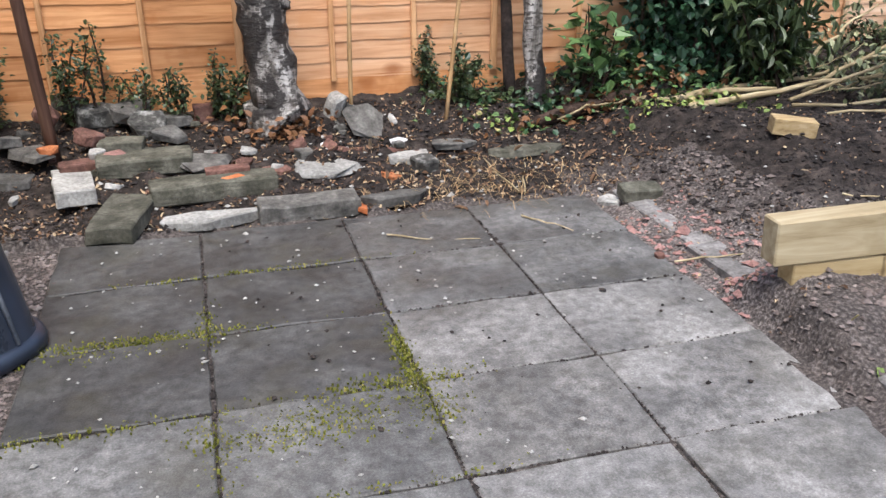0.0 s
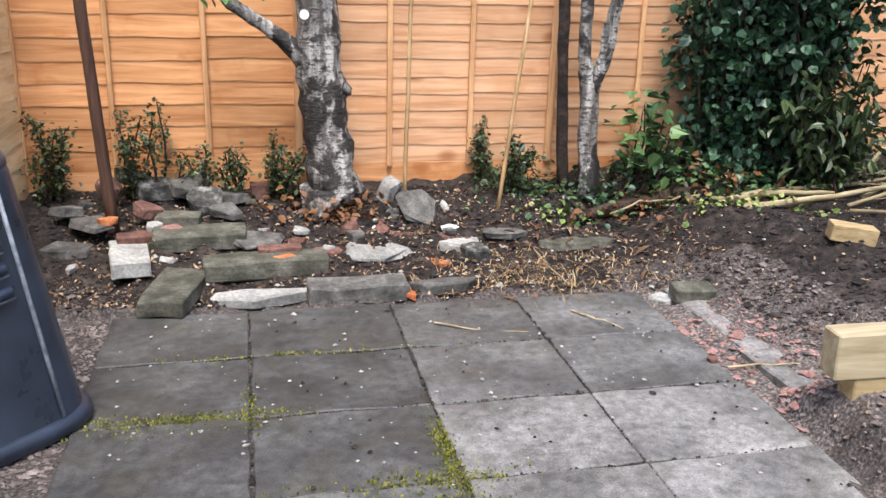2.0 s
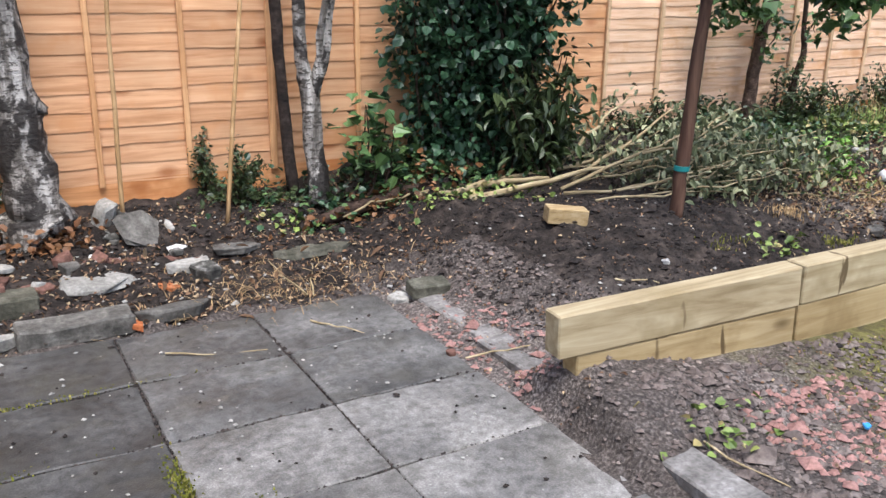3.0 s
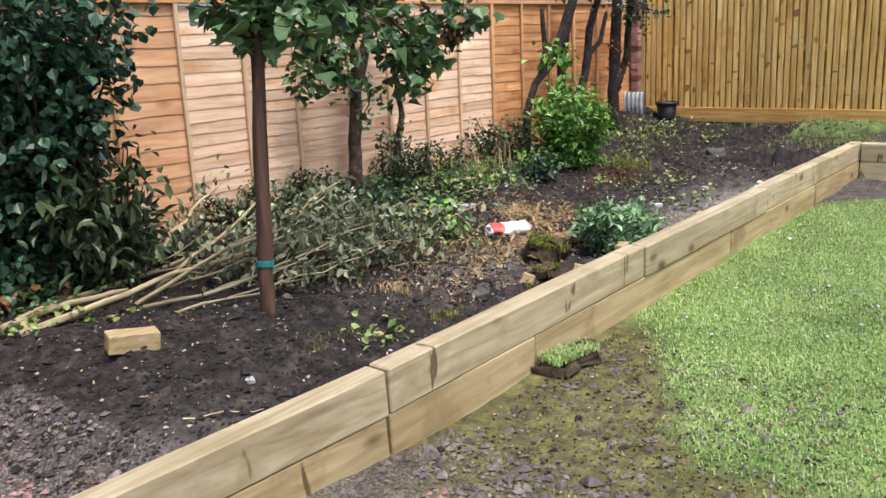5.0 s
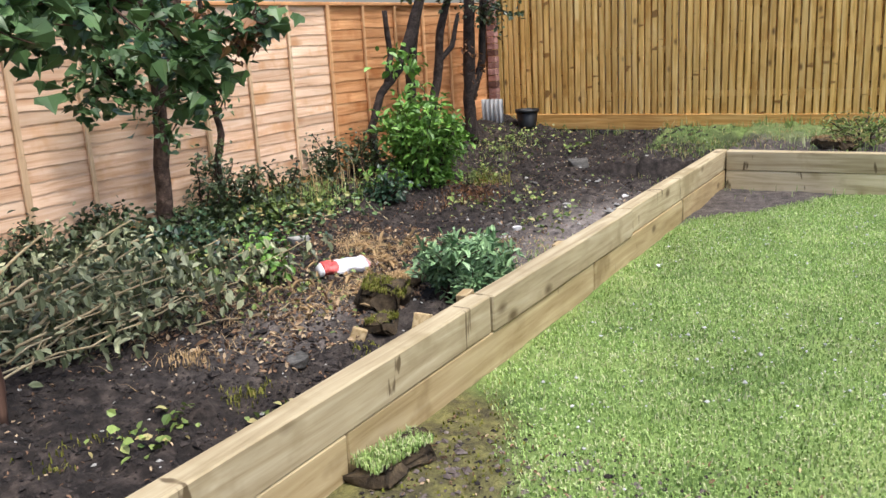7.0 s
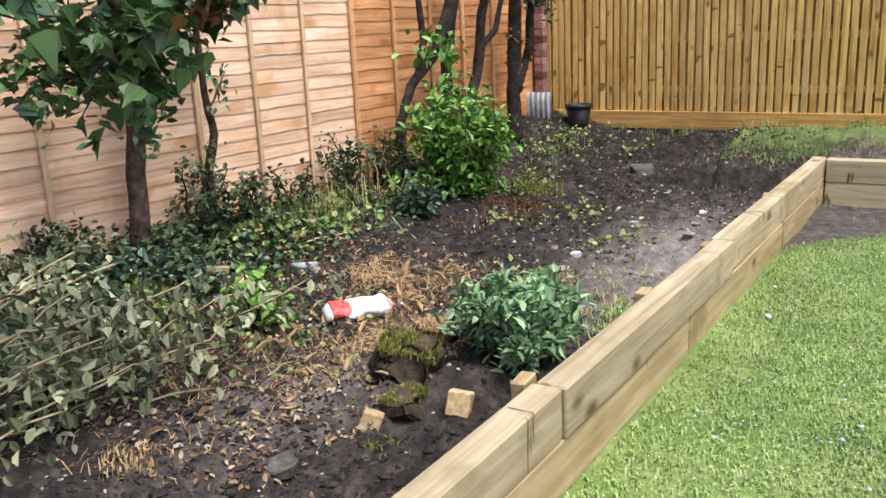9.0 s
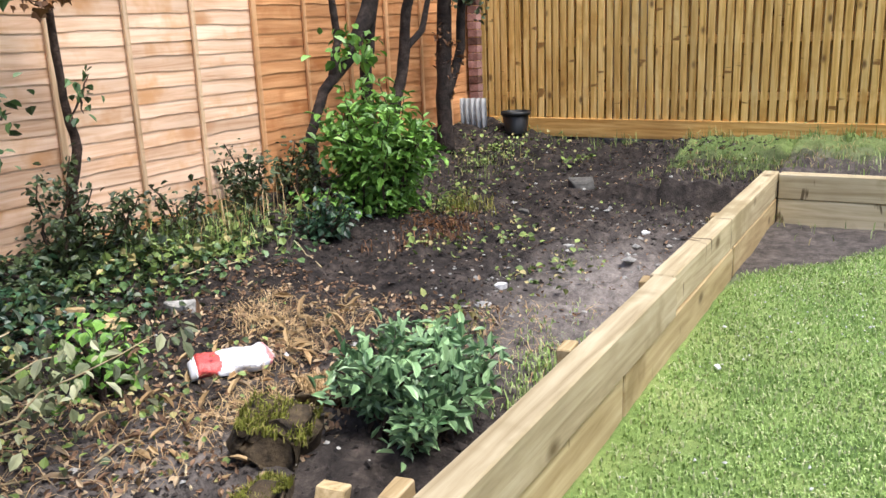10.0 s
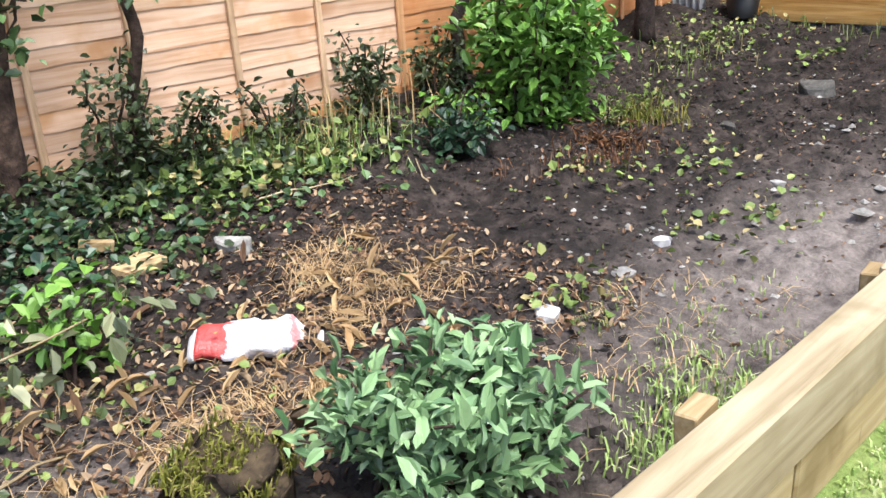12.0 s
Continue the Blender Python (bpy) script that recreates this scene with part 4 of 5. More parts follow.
def plastic_bag():
    b = thing("plastic_bag", pose(5.98, 3.70, rough_land(5.98, 3.70) - 0.012, 0, 0, -38), "crumpled white and red plastic sack lying on litter", "bag")
    rng = random.Random(3)

    def shell(x0, x1, n, seed):
        verts, faces, sides = [], [], 18
        for i in range(n + 1):
            x = x0 + (x1 - x0) * i / n
            u = (x + 0.2) / 0.42
            wid = 0.085 * (1 - 0.45 * step(0.72, 0.86, u) + 0.3 * step(0.86, 1.0, u)) * (0.75 + 0.25 * step(0, 0.1, u))
            hgt = 0.045 * (1 - 0.6 * step(0.7, 0.88, u)) * (0.6 + 0.4 * step(0, 0.12, u))
            for k in range(sides):
                w = 2 * math.pi * k / sides
                c = 1 + 0.3 * noise.noise(Vector((x * 16, math.cos(w) * 1.6, math.sin(w) * 1.6 + seed)))
                c += 0.14 * noise.noise(Vector((x * 45, math.cos(w) * 4, math.sin(w) * 4)))
                verts.append((x, wid * c * math.cos(w), max(0.002, hgt * 0.95 + hgt * c * math.sin(w))))
        for i in range(n):
            for k in range(sides):
                q = (k + 1) % sides
                faces.append((i * sides + k, i * sides + q, (i + 1) * sides + q, (i + 1) * sides + k))
        faces += [tuple(range(sides))[::-1], tuple(n * sides + k for k in range(sides))]
        return verts, faces
    mesh_ob("red_end", *shell(-0.19, -0.165, 3, 1), M_BAGW, b, "crimped end of the sack", True)
    mesh_ob("printed_body", *shell(-0.165, 0.2, 34, 1), M_BAGP, b, "white film printed with ragged red areas", True)


plastic_bag()


def plant_pot():
    p = thing("plant_pot", pose(10.92, 4.72, rough_land(10.92, 4.72) - 0.01), "black plastic plant pot standing by the board fence", "plant pot")
    mesh_ob("pot_body", *ring_shell([(0.10, 0), (0.125, 0.18), (0.12, 0.18), (0.11, 0.12)], 24), M_POT, p, "", True)
    mesh_ob("pot_rim", *ring_shell([(0.124, 0.165), (0.138, 0.17), (0.138, 0.2), (0.125, 0.2), (0.12, 0.17)], 24), M_POT, p, "", True)


plant_pot()


def corrugated_sheet():
    verts, faces, n = [], [], 60
    for i in range(n + 1):
        y = 0.26 * i / n
        d = 0.016 * math.sin(i / n * 2 * math.pi * 5)
        verts += [(d, y, 0), (d, y, 0.46), (d + 0.004, y, 0.46), (d + 0.004, y, 0)]
    for i in range(n):
        o = 4 * i
        for k in range(4):
            faces.append((o + k, o + (k + 1) % 4, o + 4 + (k + 1) % 4, o + 4 + k))
    ob = mesh_ob("corrugated_sheet", verts, faces, M_SHEET, None, "", True)
    ob.matrix_world = pose(10.86, 4.98, 0.36, 0, -4, 8)
    tagged(ob, "pale grey corrugated sheet standing in the fence corner", "sheet")


corrugated_sheet()


def brick_pier():
    p = thing("brick_pier", pose(11.1, 5.16, 0.36), "narrow stack of red bricks in the fence corner", "brick pier")
    for k in range(22):
        for s in (1,):
            b = part("brick", box(0.1, 0.1, 0.065, 0.004, 0.003, k + s * 40, 1), M_PINK if (k * 3 + s) % 5 else M_BRICK, p)
            b.matrix_basis = pose(-0.0 + 0.002 * ((k * 7) % 5 - 2), -0.055 + 0.11 * s, 0.072 * k)


brick_pier()


# ---------------------------------------------------------------- trees, poles, canes
def pole(name, a, b, r, mat, label, category, sides=10, wander=0.006, seed=0, parent=None):
    rng = random.Random(seed)
    pts = bendy(a, b, 9, wander, rng)
    v, f = tube(pts, [r * (1 - 0.012 * i) for i in range(9)], sides, 0.12, seed)
    ob = mesh_ob(name, v, f, mat, parent, "", True)
    return tagged(ob, label, category) if category else ob


def tree(name, label, trunks, foliage=(), bark=None, seed=1, category="tree", sides=12):
    """trunks: lists of (x, y, z, r); foliage: (x, y, z, spread, leaves, size, material, lobed)."""
    x, y, z, _ = trunks[0][0]
    base = Vector((x, y, z))
    t = thing(name, Matrix.Translation(base), label, category)
    rng = np.random.default_rng(seed)
    for k, pts in enumerate(trunks):
        ps = []
        for (p, q) in zip(pts, pts[1:]):
            for s in range(4):
                u = s / 4
                ps.append([a * (1 - u) + b * u for a, b in zip(p, q)])
        ps.append(list(pts[-1]))
        co = [Vector(p[:3]) - base + Vector(rng.normal(0, p[3] * 0.07, 3).tolist()) for p in ps]
        v, f = tube(co, [p[3] for p in ps], sides, 0.2, seed + k)
        mesh_ob("trunk" if k == 0 else "limb", v, f, bark, t, "", True)
    for k, (fx, fy, fz, sp, n, size, mat, lobed) in enumerate(foliage):
        cl = rng.normal(0, 1, (max(4, n // 14), 3)) * np.array(sp) * 0.6
        pick = cl[rng.integers(0, len(cl), n)] + rng.normal(0, size * 0.8, (n, 3))
        pick += np.array([fx, fy, fz]) - np.array(base)
        v, f = leaves(pick, size, rng, 0.45, 0.36, lobed=lobed)
        ch = [(v, f)]
        for c in cl[:: max(1, len(cl) // 12)]:
            c0 = Vector((fx, fy, fz)) - base
            ch.append(tube(bendy(c0, c0 + Vector(c.tolist()), 4, 0.02, random.Random(k)), [0.007, 0.006, 0.004, 0.002], 5))
        mesh_ob("crown", v, f, mat, t)
        v, f = join(ch[1:])
        mesh_ob("twig_cluster", v, f, bark, t)
    return t


def tag_disc():
    bm = bmesh.new()
    bmesh.ops.create_cone(bm, cap_ends=True, segments=20, radius1=0.026, radius2=0.024, depth=0.006)
    bmesh.ops.rotate(bm, cent=(0, 0, 0), matrix=Matrix.Rotation(radians(90), 3, "X"), verts=bm.verts)
    return bm


tree("tree", "old fruit tree with silvery bark and black patches by the fence",
     [[(0.44, 5.02, 0.15, 0.20), (0.425, 5.02, 0.36, 0.148), (0.405, 5.02, 0.6, 0.128), (0.385, 5.02, 0.95, 0.132), (0.36, 5.02, 1.3, 0.118), (0.34, 5.0, 1.9, 0.105), (0.3, 4.95, 2.8, 0.08)],
      [(0.29, 5.0, 1.02, 0.06), (0.17, 4.98, 1.14, 0.045), (0.05, 4.95, 1.22, 0.036), (-0.1, 4.9, 1.32, 0.034), (-0.35, 4.85, 1.7, 0.026)],
      [(0.47, 5.0, 0.84, 0.055), (0.505, 4.98, 0.87, 0.045), (0.515, 4.97, 0.83, 0.03)]],
     [(-0.05, 4.9, 1.42, (0.14, 0.1, 0.06), 60, 0.06, M_MAPLE, False)], M_BIRCH, 3, sides=16)
tag = part("tree_tag", tag_disc(), M_TAG)
tag.matrix_world = pose(0.285, 4.9, 1.27)
tagged(tag, "small round white tag nailed to the trunk", "tag")
tree("tree", "slim silver-barked tree forking into two stems by the fence",
     [[(2.03, 5.0, 0.18, 0.075), (2.02, 5.02, 0.45, 0.06), (2.0, 5.05, 0.85, 0.056), (1.96, 5.05, 1.05, 0.04), (1.95, 5.05, 1.4, 0.036), (1.9, 5.05, 2.3, 0.028)],
      [(2.01, 5.04, 0.83, 0.045), (2.08, 5.02, 1.05, 0.042), (2.12, 5.0, 1.4, 0.036), (2.2, 5.0, 2.3, 0.026)],
      [(2.06, 5.02, 0.95, 0.026), (2.05, 4.98, 1.2, 0.022), (2.1, 4.95, 1.5, 0.018)]], [], M_BIRCH, 5)
tree("tree_stump", "old dark leaning dead stem beside the silver tree", [[(1.9, 5.1, 0.2, 0.042), (1.86, 5.12, 0.8, 0.034), (1.83, 5.12, 1.4, 0.034), (1.8, 5.12, 2.2, 0.03)]], [], M_DARKBARK, 8, "dead stem")
pole("brown_post", (-0.76, 4.78, 0.1), (-0.86, 4.8, 1.9), 0.033, M_STAKE, "slim dark brown wooden post leaning near the rubble", "post", seed=2)
pole("garden_cane", (0.86, 5.0, 0.15), (0.92, 5.12, 1.9), 0.013, M_CANE, "thin tan cane leaning against the fence", "cane", 8, 0.004, 4)
pole("garden_cane", (1.40, 4.85, 0.15), (1.68, 5.15, 1.8), 0.013, M_CANE, "thin tan cane leaning against the fence", "cane", 8, 0.004, 6)

# young tree with a tie, its crown spreading over the bed
tree("young_tree", "young tree with straight brown stem and green lobed leaves",
     [[(3.51, 3.47, 0.24, 0.04), (3.53, 3.47, 0.6, 0.037), (3.58, 3.48, 1.2, 0.034), (3.63, 3.5, 1.7, 0.03), (3.7, 3.5, 2.4, 0.02)],
      [(3.62, 3.5, 1.66, 0.02), (4.0, 3.5, 1.85, 0.015), (4.4, 3.45, 1.75, 0.01), (4.7, 3.4, 1.5, 0.006)],
      [(3.6, 3.5, 1.6, 0.02), (3.4, 3.7, 1.9, 0.012), (3.2, 3.9, 2.0, 0.008)]],
     [(3.66, 3.5, 1.72, (0.24, 0.24, 0.13), 420, 0.085, M_MAPLE, True), (4.25, 3.48, 1.78, (0.28, 0.22, 0.13), 330, 0.08, M_MAPLE, True),
      (4.62, 3.42, 1.48, (0.13, 0.13, 0.2), 300, 0.075, M_MAPLE, True), (4.78, 3.2, 1.66, (0.12, 0.12, 0.08), 110, 0.07, M_MAPLE, True),
      (4.74, 3.25, 1.58, (0.05, 0.05, 0.03), 30, 0.06, M_RUST, True)], M_STAKE, 11)
tie = mesh_ob("tree_tie", *tube([(3.524, 3.47, 0.545), (3.525, 3.47, 0.572)], [0.043, 0.043], 16), M_BAND)
tagged(tie, "teal plastic tie wound round the young stem", "tree tie")

tree("tree", "slim dark tree trunk against the fence with hanging green leaves",
     [[(5.84, 5.1, 0.32, 0.06), (5.88, 5.1, 0.8, 0.05), (5.93, 5.1, 1.2, 0.046), (6.1, 5.1, 1.6, 0.04), (6.2, 5.05, 2.1, 0.03)],
      [(5.9, 5.1, 1.1, 0.03), (5.82, 5.0, 1.5, 0.022), (5.7, 4.9, 1.9, 0.015)]],
     [(5.42, 4.9, 1.42, (0.2, 0.14, 0.26), 330, 0.075, M_MAPLE, True), (5.8, 4.95, 1.72, (0.1, 0.1, 0.14), 90, 0.075, M_MAPLE, True),
      (5.98, 5.0, 1.15, (0.1, 0.08, 0.2), 70, 0.06, M_MAPLE, False), (6.3, 5.0, 1.72, (0.16, 0.08, 0.06), 90, 0.055, M_RUST, True)], M_BROWNBARK, 13)
tree("tree", "thin crooked climbing stem beside the pale fence",
     [[(6.40, 5.12, 0.36, 0.03), (6.42, 5.12, 0.75, 0.026), (6.46, 5.1, 0.95, 0.026), (6.44, 5.12, 1.2, 0.02), (6.43, 5.12, 1.5, 0.02), (6.4, 5.1, 2.0, 0.016)]],
     [(6.48, 5.05, 1.2, (0.06, 0.04, 0.14), 26, 0.05, M_MAPLE, False)], M_BROWNBARK, 17)
# twisted stems in the far corner
tree("tree", "group of twisted dark shrub stems in the far corner",
     [[(8.25, 5.0, 0.4, 0.036), (8.22, 5.0, 0.8, 0.034), (8.4, 5.0, 1.08, 0.036), (8.72, 5.0, 1.28, 0.045), (9.0, 5.0, 1.6, 0.06), (9.2, 4.95, 2.1, 0.04)],
      [(8.5, 5.0, 1.14, 0.03), (8.6, 5.0, 1.4, 0.028), (8.55, 5.0, 1.8, 0.022)],
      [(9.0, 5.05, 0.4, 0.05), (9.0, 5.05, 1.2, 0.045), (9.15, 5.05, 1.7, 0.04), (9.3, 5.0, 2.2, 0.03)],
      [(9.1, 5.0, 0.42, 0.05), (9.3, 5.0, 0.9, 0.045), (9.45, 5.0, 1.2, 0.045), (9.52, 5.0, 1.6, 0.04), (9.7, 4.9, 2.2, 0.03)],
      [(9.45, 5.0, 1.3, 0.03), (9.75, 5.0, 1.45, 0.026), (9.9, 5.0, 1.75, 0.02)]],
     [(8.6, 4.85, 1.38, (0.12, 0.1, 0.08), 70, 0.08, M_LIME, False), (9.3, 4.9, 2.05, (0.6, 0.2, 0.14), 420, 0.06, M_HOLLY, False)], M_DARKBARK, 19)
tree("tree", "dark ivy-clad trunk beside the board fence",
     [[(10.0, 4.95, 0.42, 0.075), (10.03, 4.98, 0.9, 0.06), (10.12, 5.0, 1.4, 0.065), (10.18, 5.0, 2.2, 0.05)],
      [(10.05, 4.95, 0.9, 0.04), (10.25, 4.92, 1.3, 0.04), (10.3, 4.9, 2.1, 0.03)]],
     [(10.2, 4.85, 1.85, (0.25, 0.2, 0.16), 300, 0.055, M_HOLLY, False), (10.1, 4.95, 1.1, (0.07, 0.06, 0.5), 120, 0.05, M_RUST, False)], M_DARKBARK, 23)


# ---------------------------------------------------------------- shrubs and weeds
def shrub(name, label, x, y, w, h, n, size, mat, stems=5, seed=0, category="shrub", z=None, d=None, slim=0.34, top=0.0, clump=None, droop=0.2, lobed=False, bark=None):
    """Leaves in clumps along upright stems."""
    rng = np.random.default_rng(seed + 100)
    rr = random.Random(seed)
    z0 = land(x, y) if z is None else z
    t = thing(name, pose(x, y, z0 - 0.01), label, category)
    d = d or w
    ch, cen = [], []
    for s in range(stems):
        a = (rr.uniform(-0.25, 0.25) * w, rr.uniform(-0.25, 0.25) * d, -0.03)
        w2 = rr.uniform(0, 6.28)
        q = rr.uniform(0.25, 1.0) ** 0.6
        b = (0.5 * w * q * math.cos(w2), 0.5 * d * q * math.sin(w2), h * rr.uniform(0.55, 1.0) * (1.08 - 0.35 * q * q))
        pts = bendy(a, b, 6, 0.03, rr)
        ch.append(tube(pts, [0.010, 0.009, 0.008, 0.006, 0.005, 0.003], 5))
        k = max(3, n // stems)
        u = rng.uniform(top, 1, k) ** 0.75
        p = np.array([np.array(pts[min(4, int(v * 5))].lerp(pts[min(4, int(v * 5)) + 1], v * 5 - min(4, int(v * 5)))) for v in u])
        cen.append(p + rng.normal(0, clump or size * 0.9, (k, 3)) * np.array([1, 1, 0.8]))
    c = np.concatenate(cen)
    c[:, 2] = np.maximum(c[:, 2], 0.015)
    for v, f in ch:
        mesh_ob("stem", v, f, bark or M_BROWNBARK, t)
    mesh_ob("foliage", *leaves(c, size, rng, droop, slim, lobed=lobed), mat, t)
    return t


L_SM = "small dark evergreen shrub growing at the fence foot"
for k, (x, w, h, n) in enumerate(((-1.12, 0.28, 0.62, 900), (-0.62, 0.36, 0.7, 800), (-0.34, 0.24, 0.34, 420), (-0.1, 0.18, 0.38, 380), (0.17, 0.3, 0.44, 800), (1.46, 0.52, 0.46, 1500), (1.66, 0.22, 0.2, 110))):
    shrub("evergreen_shrub", L_SM, x, 5.1, w, h, n, 0.03, M_HOLLY, 7, k, top=0.1)
for k, (x, w, h, n) in enumerate(((6.3, 0.36, 0.62, 620), (6.6, 0.38, 0.42, 380), (7.05, 0.3, 0.38, 300), (7.62, 0.46, 0.5, 620), (8.1, 0.4, 0.5, 520), (4.7, 0.5, 0.34, 400), (5.2, 0.7, 0.42, 800))):
    shrub("evergreen_shrub", "dark leafy evergreen shrub against the pale fence", x, 5.08, w, h, n, 0.042, M_HOLLY, 7, k + 20, top=0.1)

# large ivy-covered bush
shrub("ivy_bush", "large dark glossy ivy-covered bush against the fence", 3.0, 4.92, 1.15, 1.9, 5200, 0.062, M_IVY, 46, 41, d=0.5, slim=0.45, clump=0.085, droop=0.6)
shrub("ivy_bush", "dark evergreen bush with long pointed leaves", 3.45, 4.72, 0.75, 1.05, 1100, 0.10, M_HOLLY, 20, 42, d=0.5, slim=0.2, clump=0.06, droop=0.5, top=0.1)
shrub("ivy_bush", "large dark ivy mass spreading above the fence", 3.2, 4.8, 1.3, 1.35, 3000, 0.065, M_IVY, 30, 43, d=0.7, slim=0.45, clump=0.1, droop=0.6, z=1.05)
shrub("sycamore_seedling", "sycamore seedling with broad green lobed leaves", 2.32, 4.85, 0.4, 0.62, 110, 0.095, M_MAPLE, 8, 44, lobed=True, top=0.4)
shrub("fresh_bush", "bright green leafy bush by the corner stems", 8.45, 4.62, 0.92, 0.92, 3400, 0.078, M_LIME, 40, 45, d=0.75, slim=0.25, clump=0.06, droop=0.0)
shrub("laurel_bush", "young laurel bush with glossy pale green leaves", 5.93, 2.84, 0.74, 0.36, 1900, 0.062, M_LAUREL, 34, 46, d=0.58, slim=0.2, clump=0.028, droop=-0.45, top=0.3)
shrub("leafy_shoot", "small green leafy shoots growing out of the litter", 5.58, 4.0, 0.28, 0.34, 170, 0.055, M_LIME, 7, 47, top=0.2)
shrub("leafy_shoot", "small green leafy shoots growing out of the litter", 5.3, 4.35, 0.3, 0.26, 140, 0.055, M_WEED, 7, 48, top=0.2)
shrub("leafy_shoot", "small green leafy shoots growing by the dark bush", 7.95, 4.72, 0.3, 0.3, 150, 0.06, M_LIME, 7, 49, top=0.2)
shrub("dark_shrub", "low dark leafy shrub beside the bright bush", 7.75, 4.62, 0.4, 0.3, 380, 0.05, M_IVY, 9, 50)
shrub("dry_shrub", "low browning feathery shrub on the soil", 8.75, 4.25, 0.6, 0.18, 420, 0.045, M_WEED, 14, 51, slim=0.12)
shrub("dry_shrub", "low rust-brown feathery shrub on the soil", 8.3, 4.12, 0.5, 0.1, 260, 0.045, M_RUST, 12, 52, slim=0.12)


def patch(name, label, x, y, w, d, n, size, mat, seed, hug=0.05, slim=0.42, category="ground ivy", droop=0.0, lobed=False):
    """Low leaves spread over the soil."""
    rng = np.random.default_rng(seed + 300)
    px, py = rng.normal(0, w / 2.4, n), rng.normal(0, d / 2.4, n)
    py = np.minimum(py, 5.22 - y)
    pz = np.array([rough_land(x + a, y + b) for a, b in zip(px, py)]) + np.abs(rng.normal(0, hug, n)) + 0.01
    ob = mesh_ob(name, *leaves(np.stack([px, py, pz], -1), size, rng, droop, slim, lobed=lobed), mat)
    ob.matrix_world = Matrix.Translation((x, y, 0))
    return tagged(ob, label, category, kind="stuff")


patch("ground_ivy", "low green ivy covering the soil by the fence", 2.7, 4.78, 1.2, 0.4, 600, 0.045, M_MAPLE, 1, 0.06)
patch("ground_ivy", "low dark ivy under the large bush", 2.9, 4.95, 1.5, 0.4, 900, 0.05, M_IVY, 2, 0.1)
patch("ground_ivy", "low ivy trailing along the fence foot", 6.3, 4.98, 1.5, 0.34, 1500, 0.045, M_HOLLY, 3, 0.05)
patch("ground_ivy", "low fresh ivy trailing along the fence foot", 6.9, 4.85, 1.0, 0.34, 500, 0.05, M_WEED, 4, 0.04)
patch("ground_ivy", "low dark ivy on the leaf litter", 5.45, 4.8, 0.9, 0.5, 900, 0.045, M_IVY, 5, 0.06)
patch("ground_ivy", "low dark ivy near the fence", 1.75, 5.05, 0.6, 0.2, 250, 0.04, M_HOLLY, 6, 0.04)
patch("fallen_leaves", "rust-brown fallen leaves by the tree foot", 2.45, 4.7, 0.7, 0.2, 220, 0.05, M_RUST, 7, 0.05, category="leaf litter")
patch("fallen_leaves", "rust-orange fallen leaves round the old trunk", 0.42, 4.86, 0.5, 0.18, 160, 0.05, M_RUST, 8, 0.05, category="leaf litter")
for k, (x, y, w, n) in enumerate(((6.8, 3.2, 0.3, 40), (7.8, 3.1, 0.5, 70), (7.86, 3.85, 0.4, 60), (8.3, 3.6, 0.4, 60), (10.1, 4.6, 0.5, 90), (10.4, 3.9, 0.3, 40), (9.3, 4.3, 0.3, 40),
                                  (3.7, 2.95, 0.18, 30), (4.2, 2.75, 0.2, 30), (3.05, 4.45, 0.3, 70), (3.9, 3.0, 0.15, 25), (2.25, 1.9, 0.25, 40), (2.6, 4.4, 0.25, 60), (1.7, 4.75, 0.2, 40))):
    patch("weeds", "small pale green weeds growing in the soil", x, y, w, w * 0.6, n, 0.04, M_WEED, 20 + k, 0.03, category="weeds")


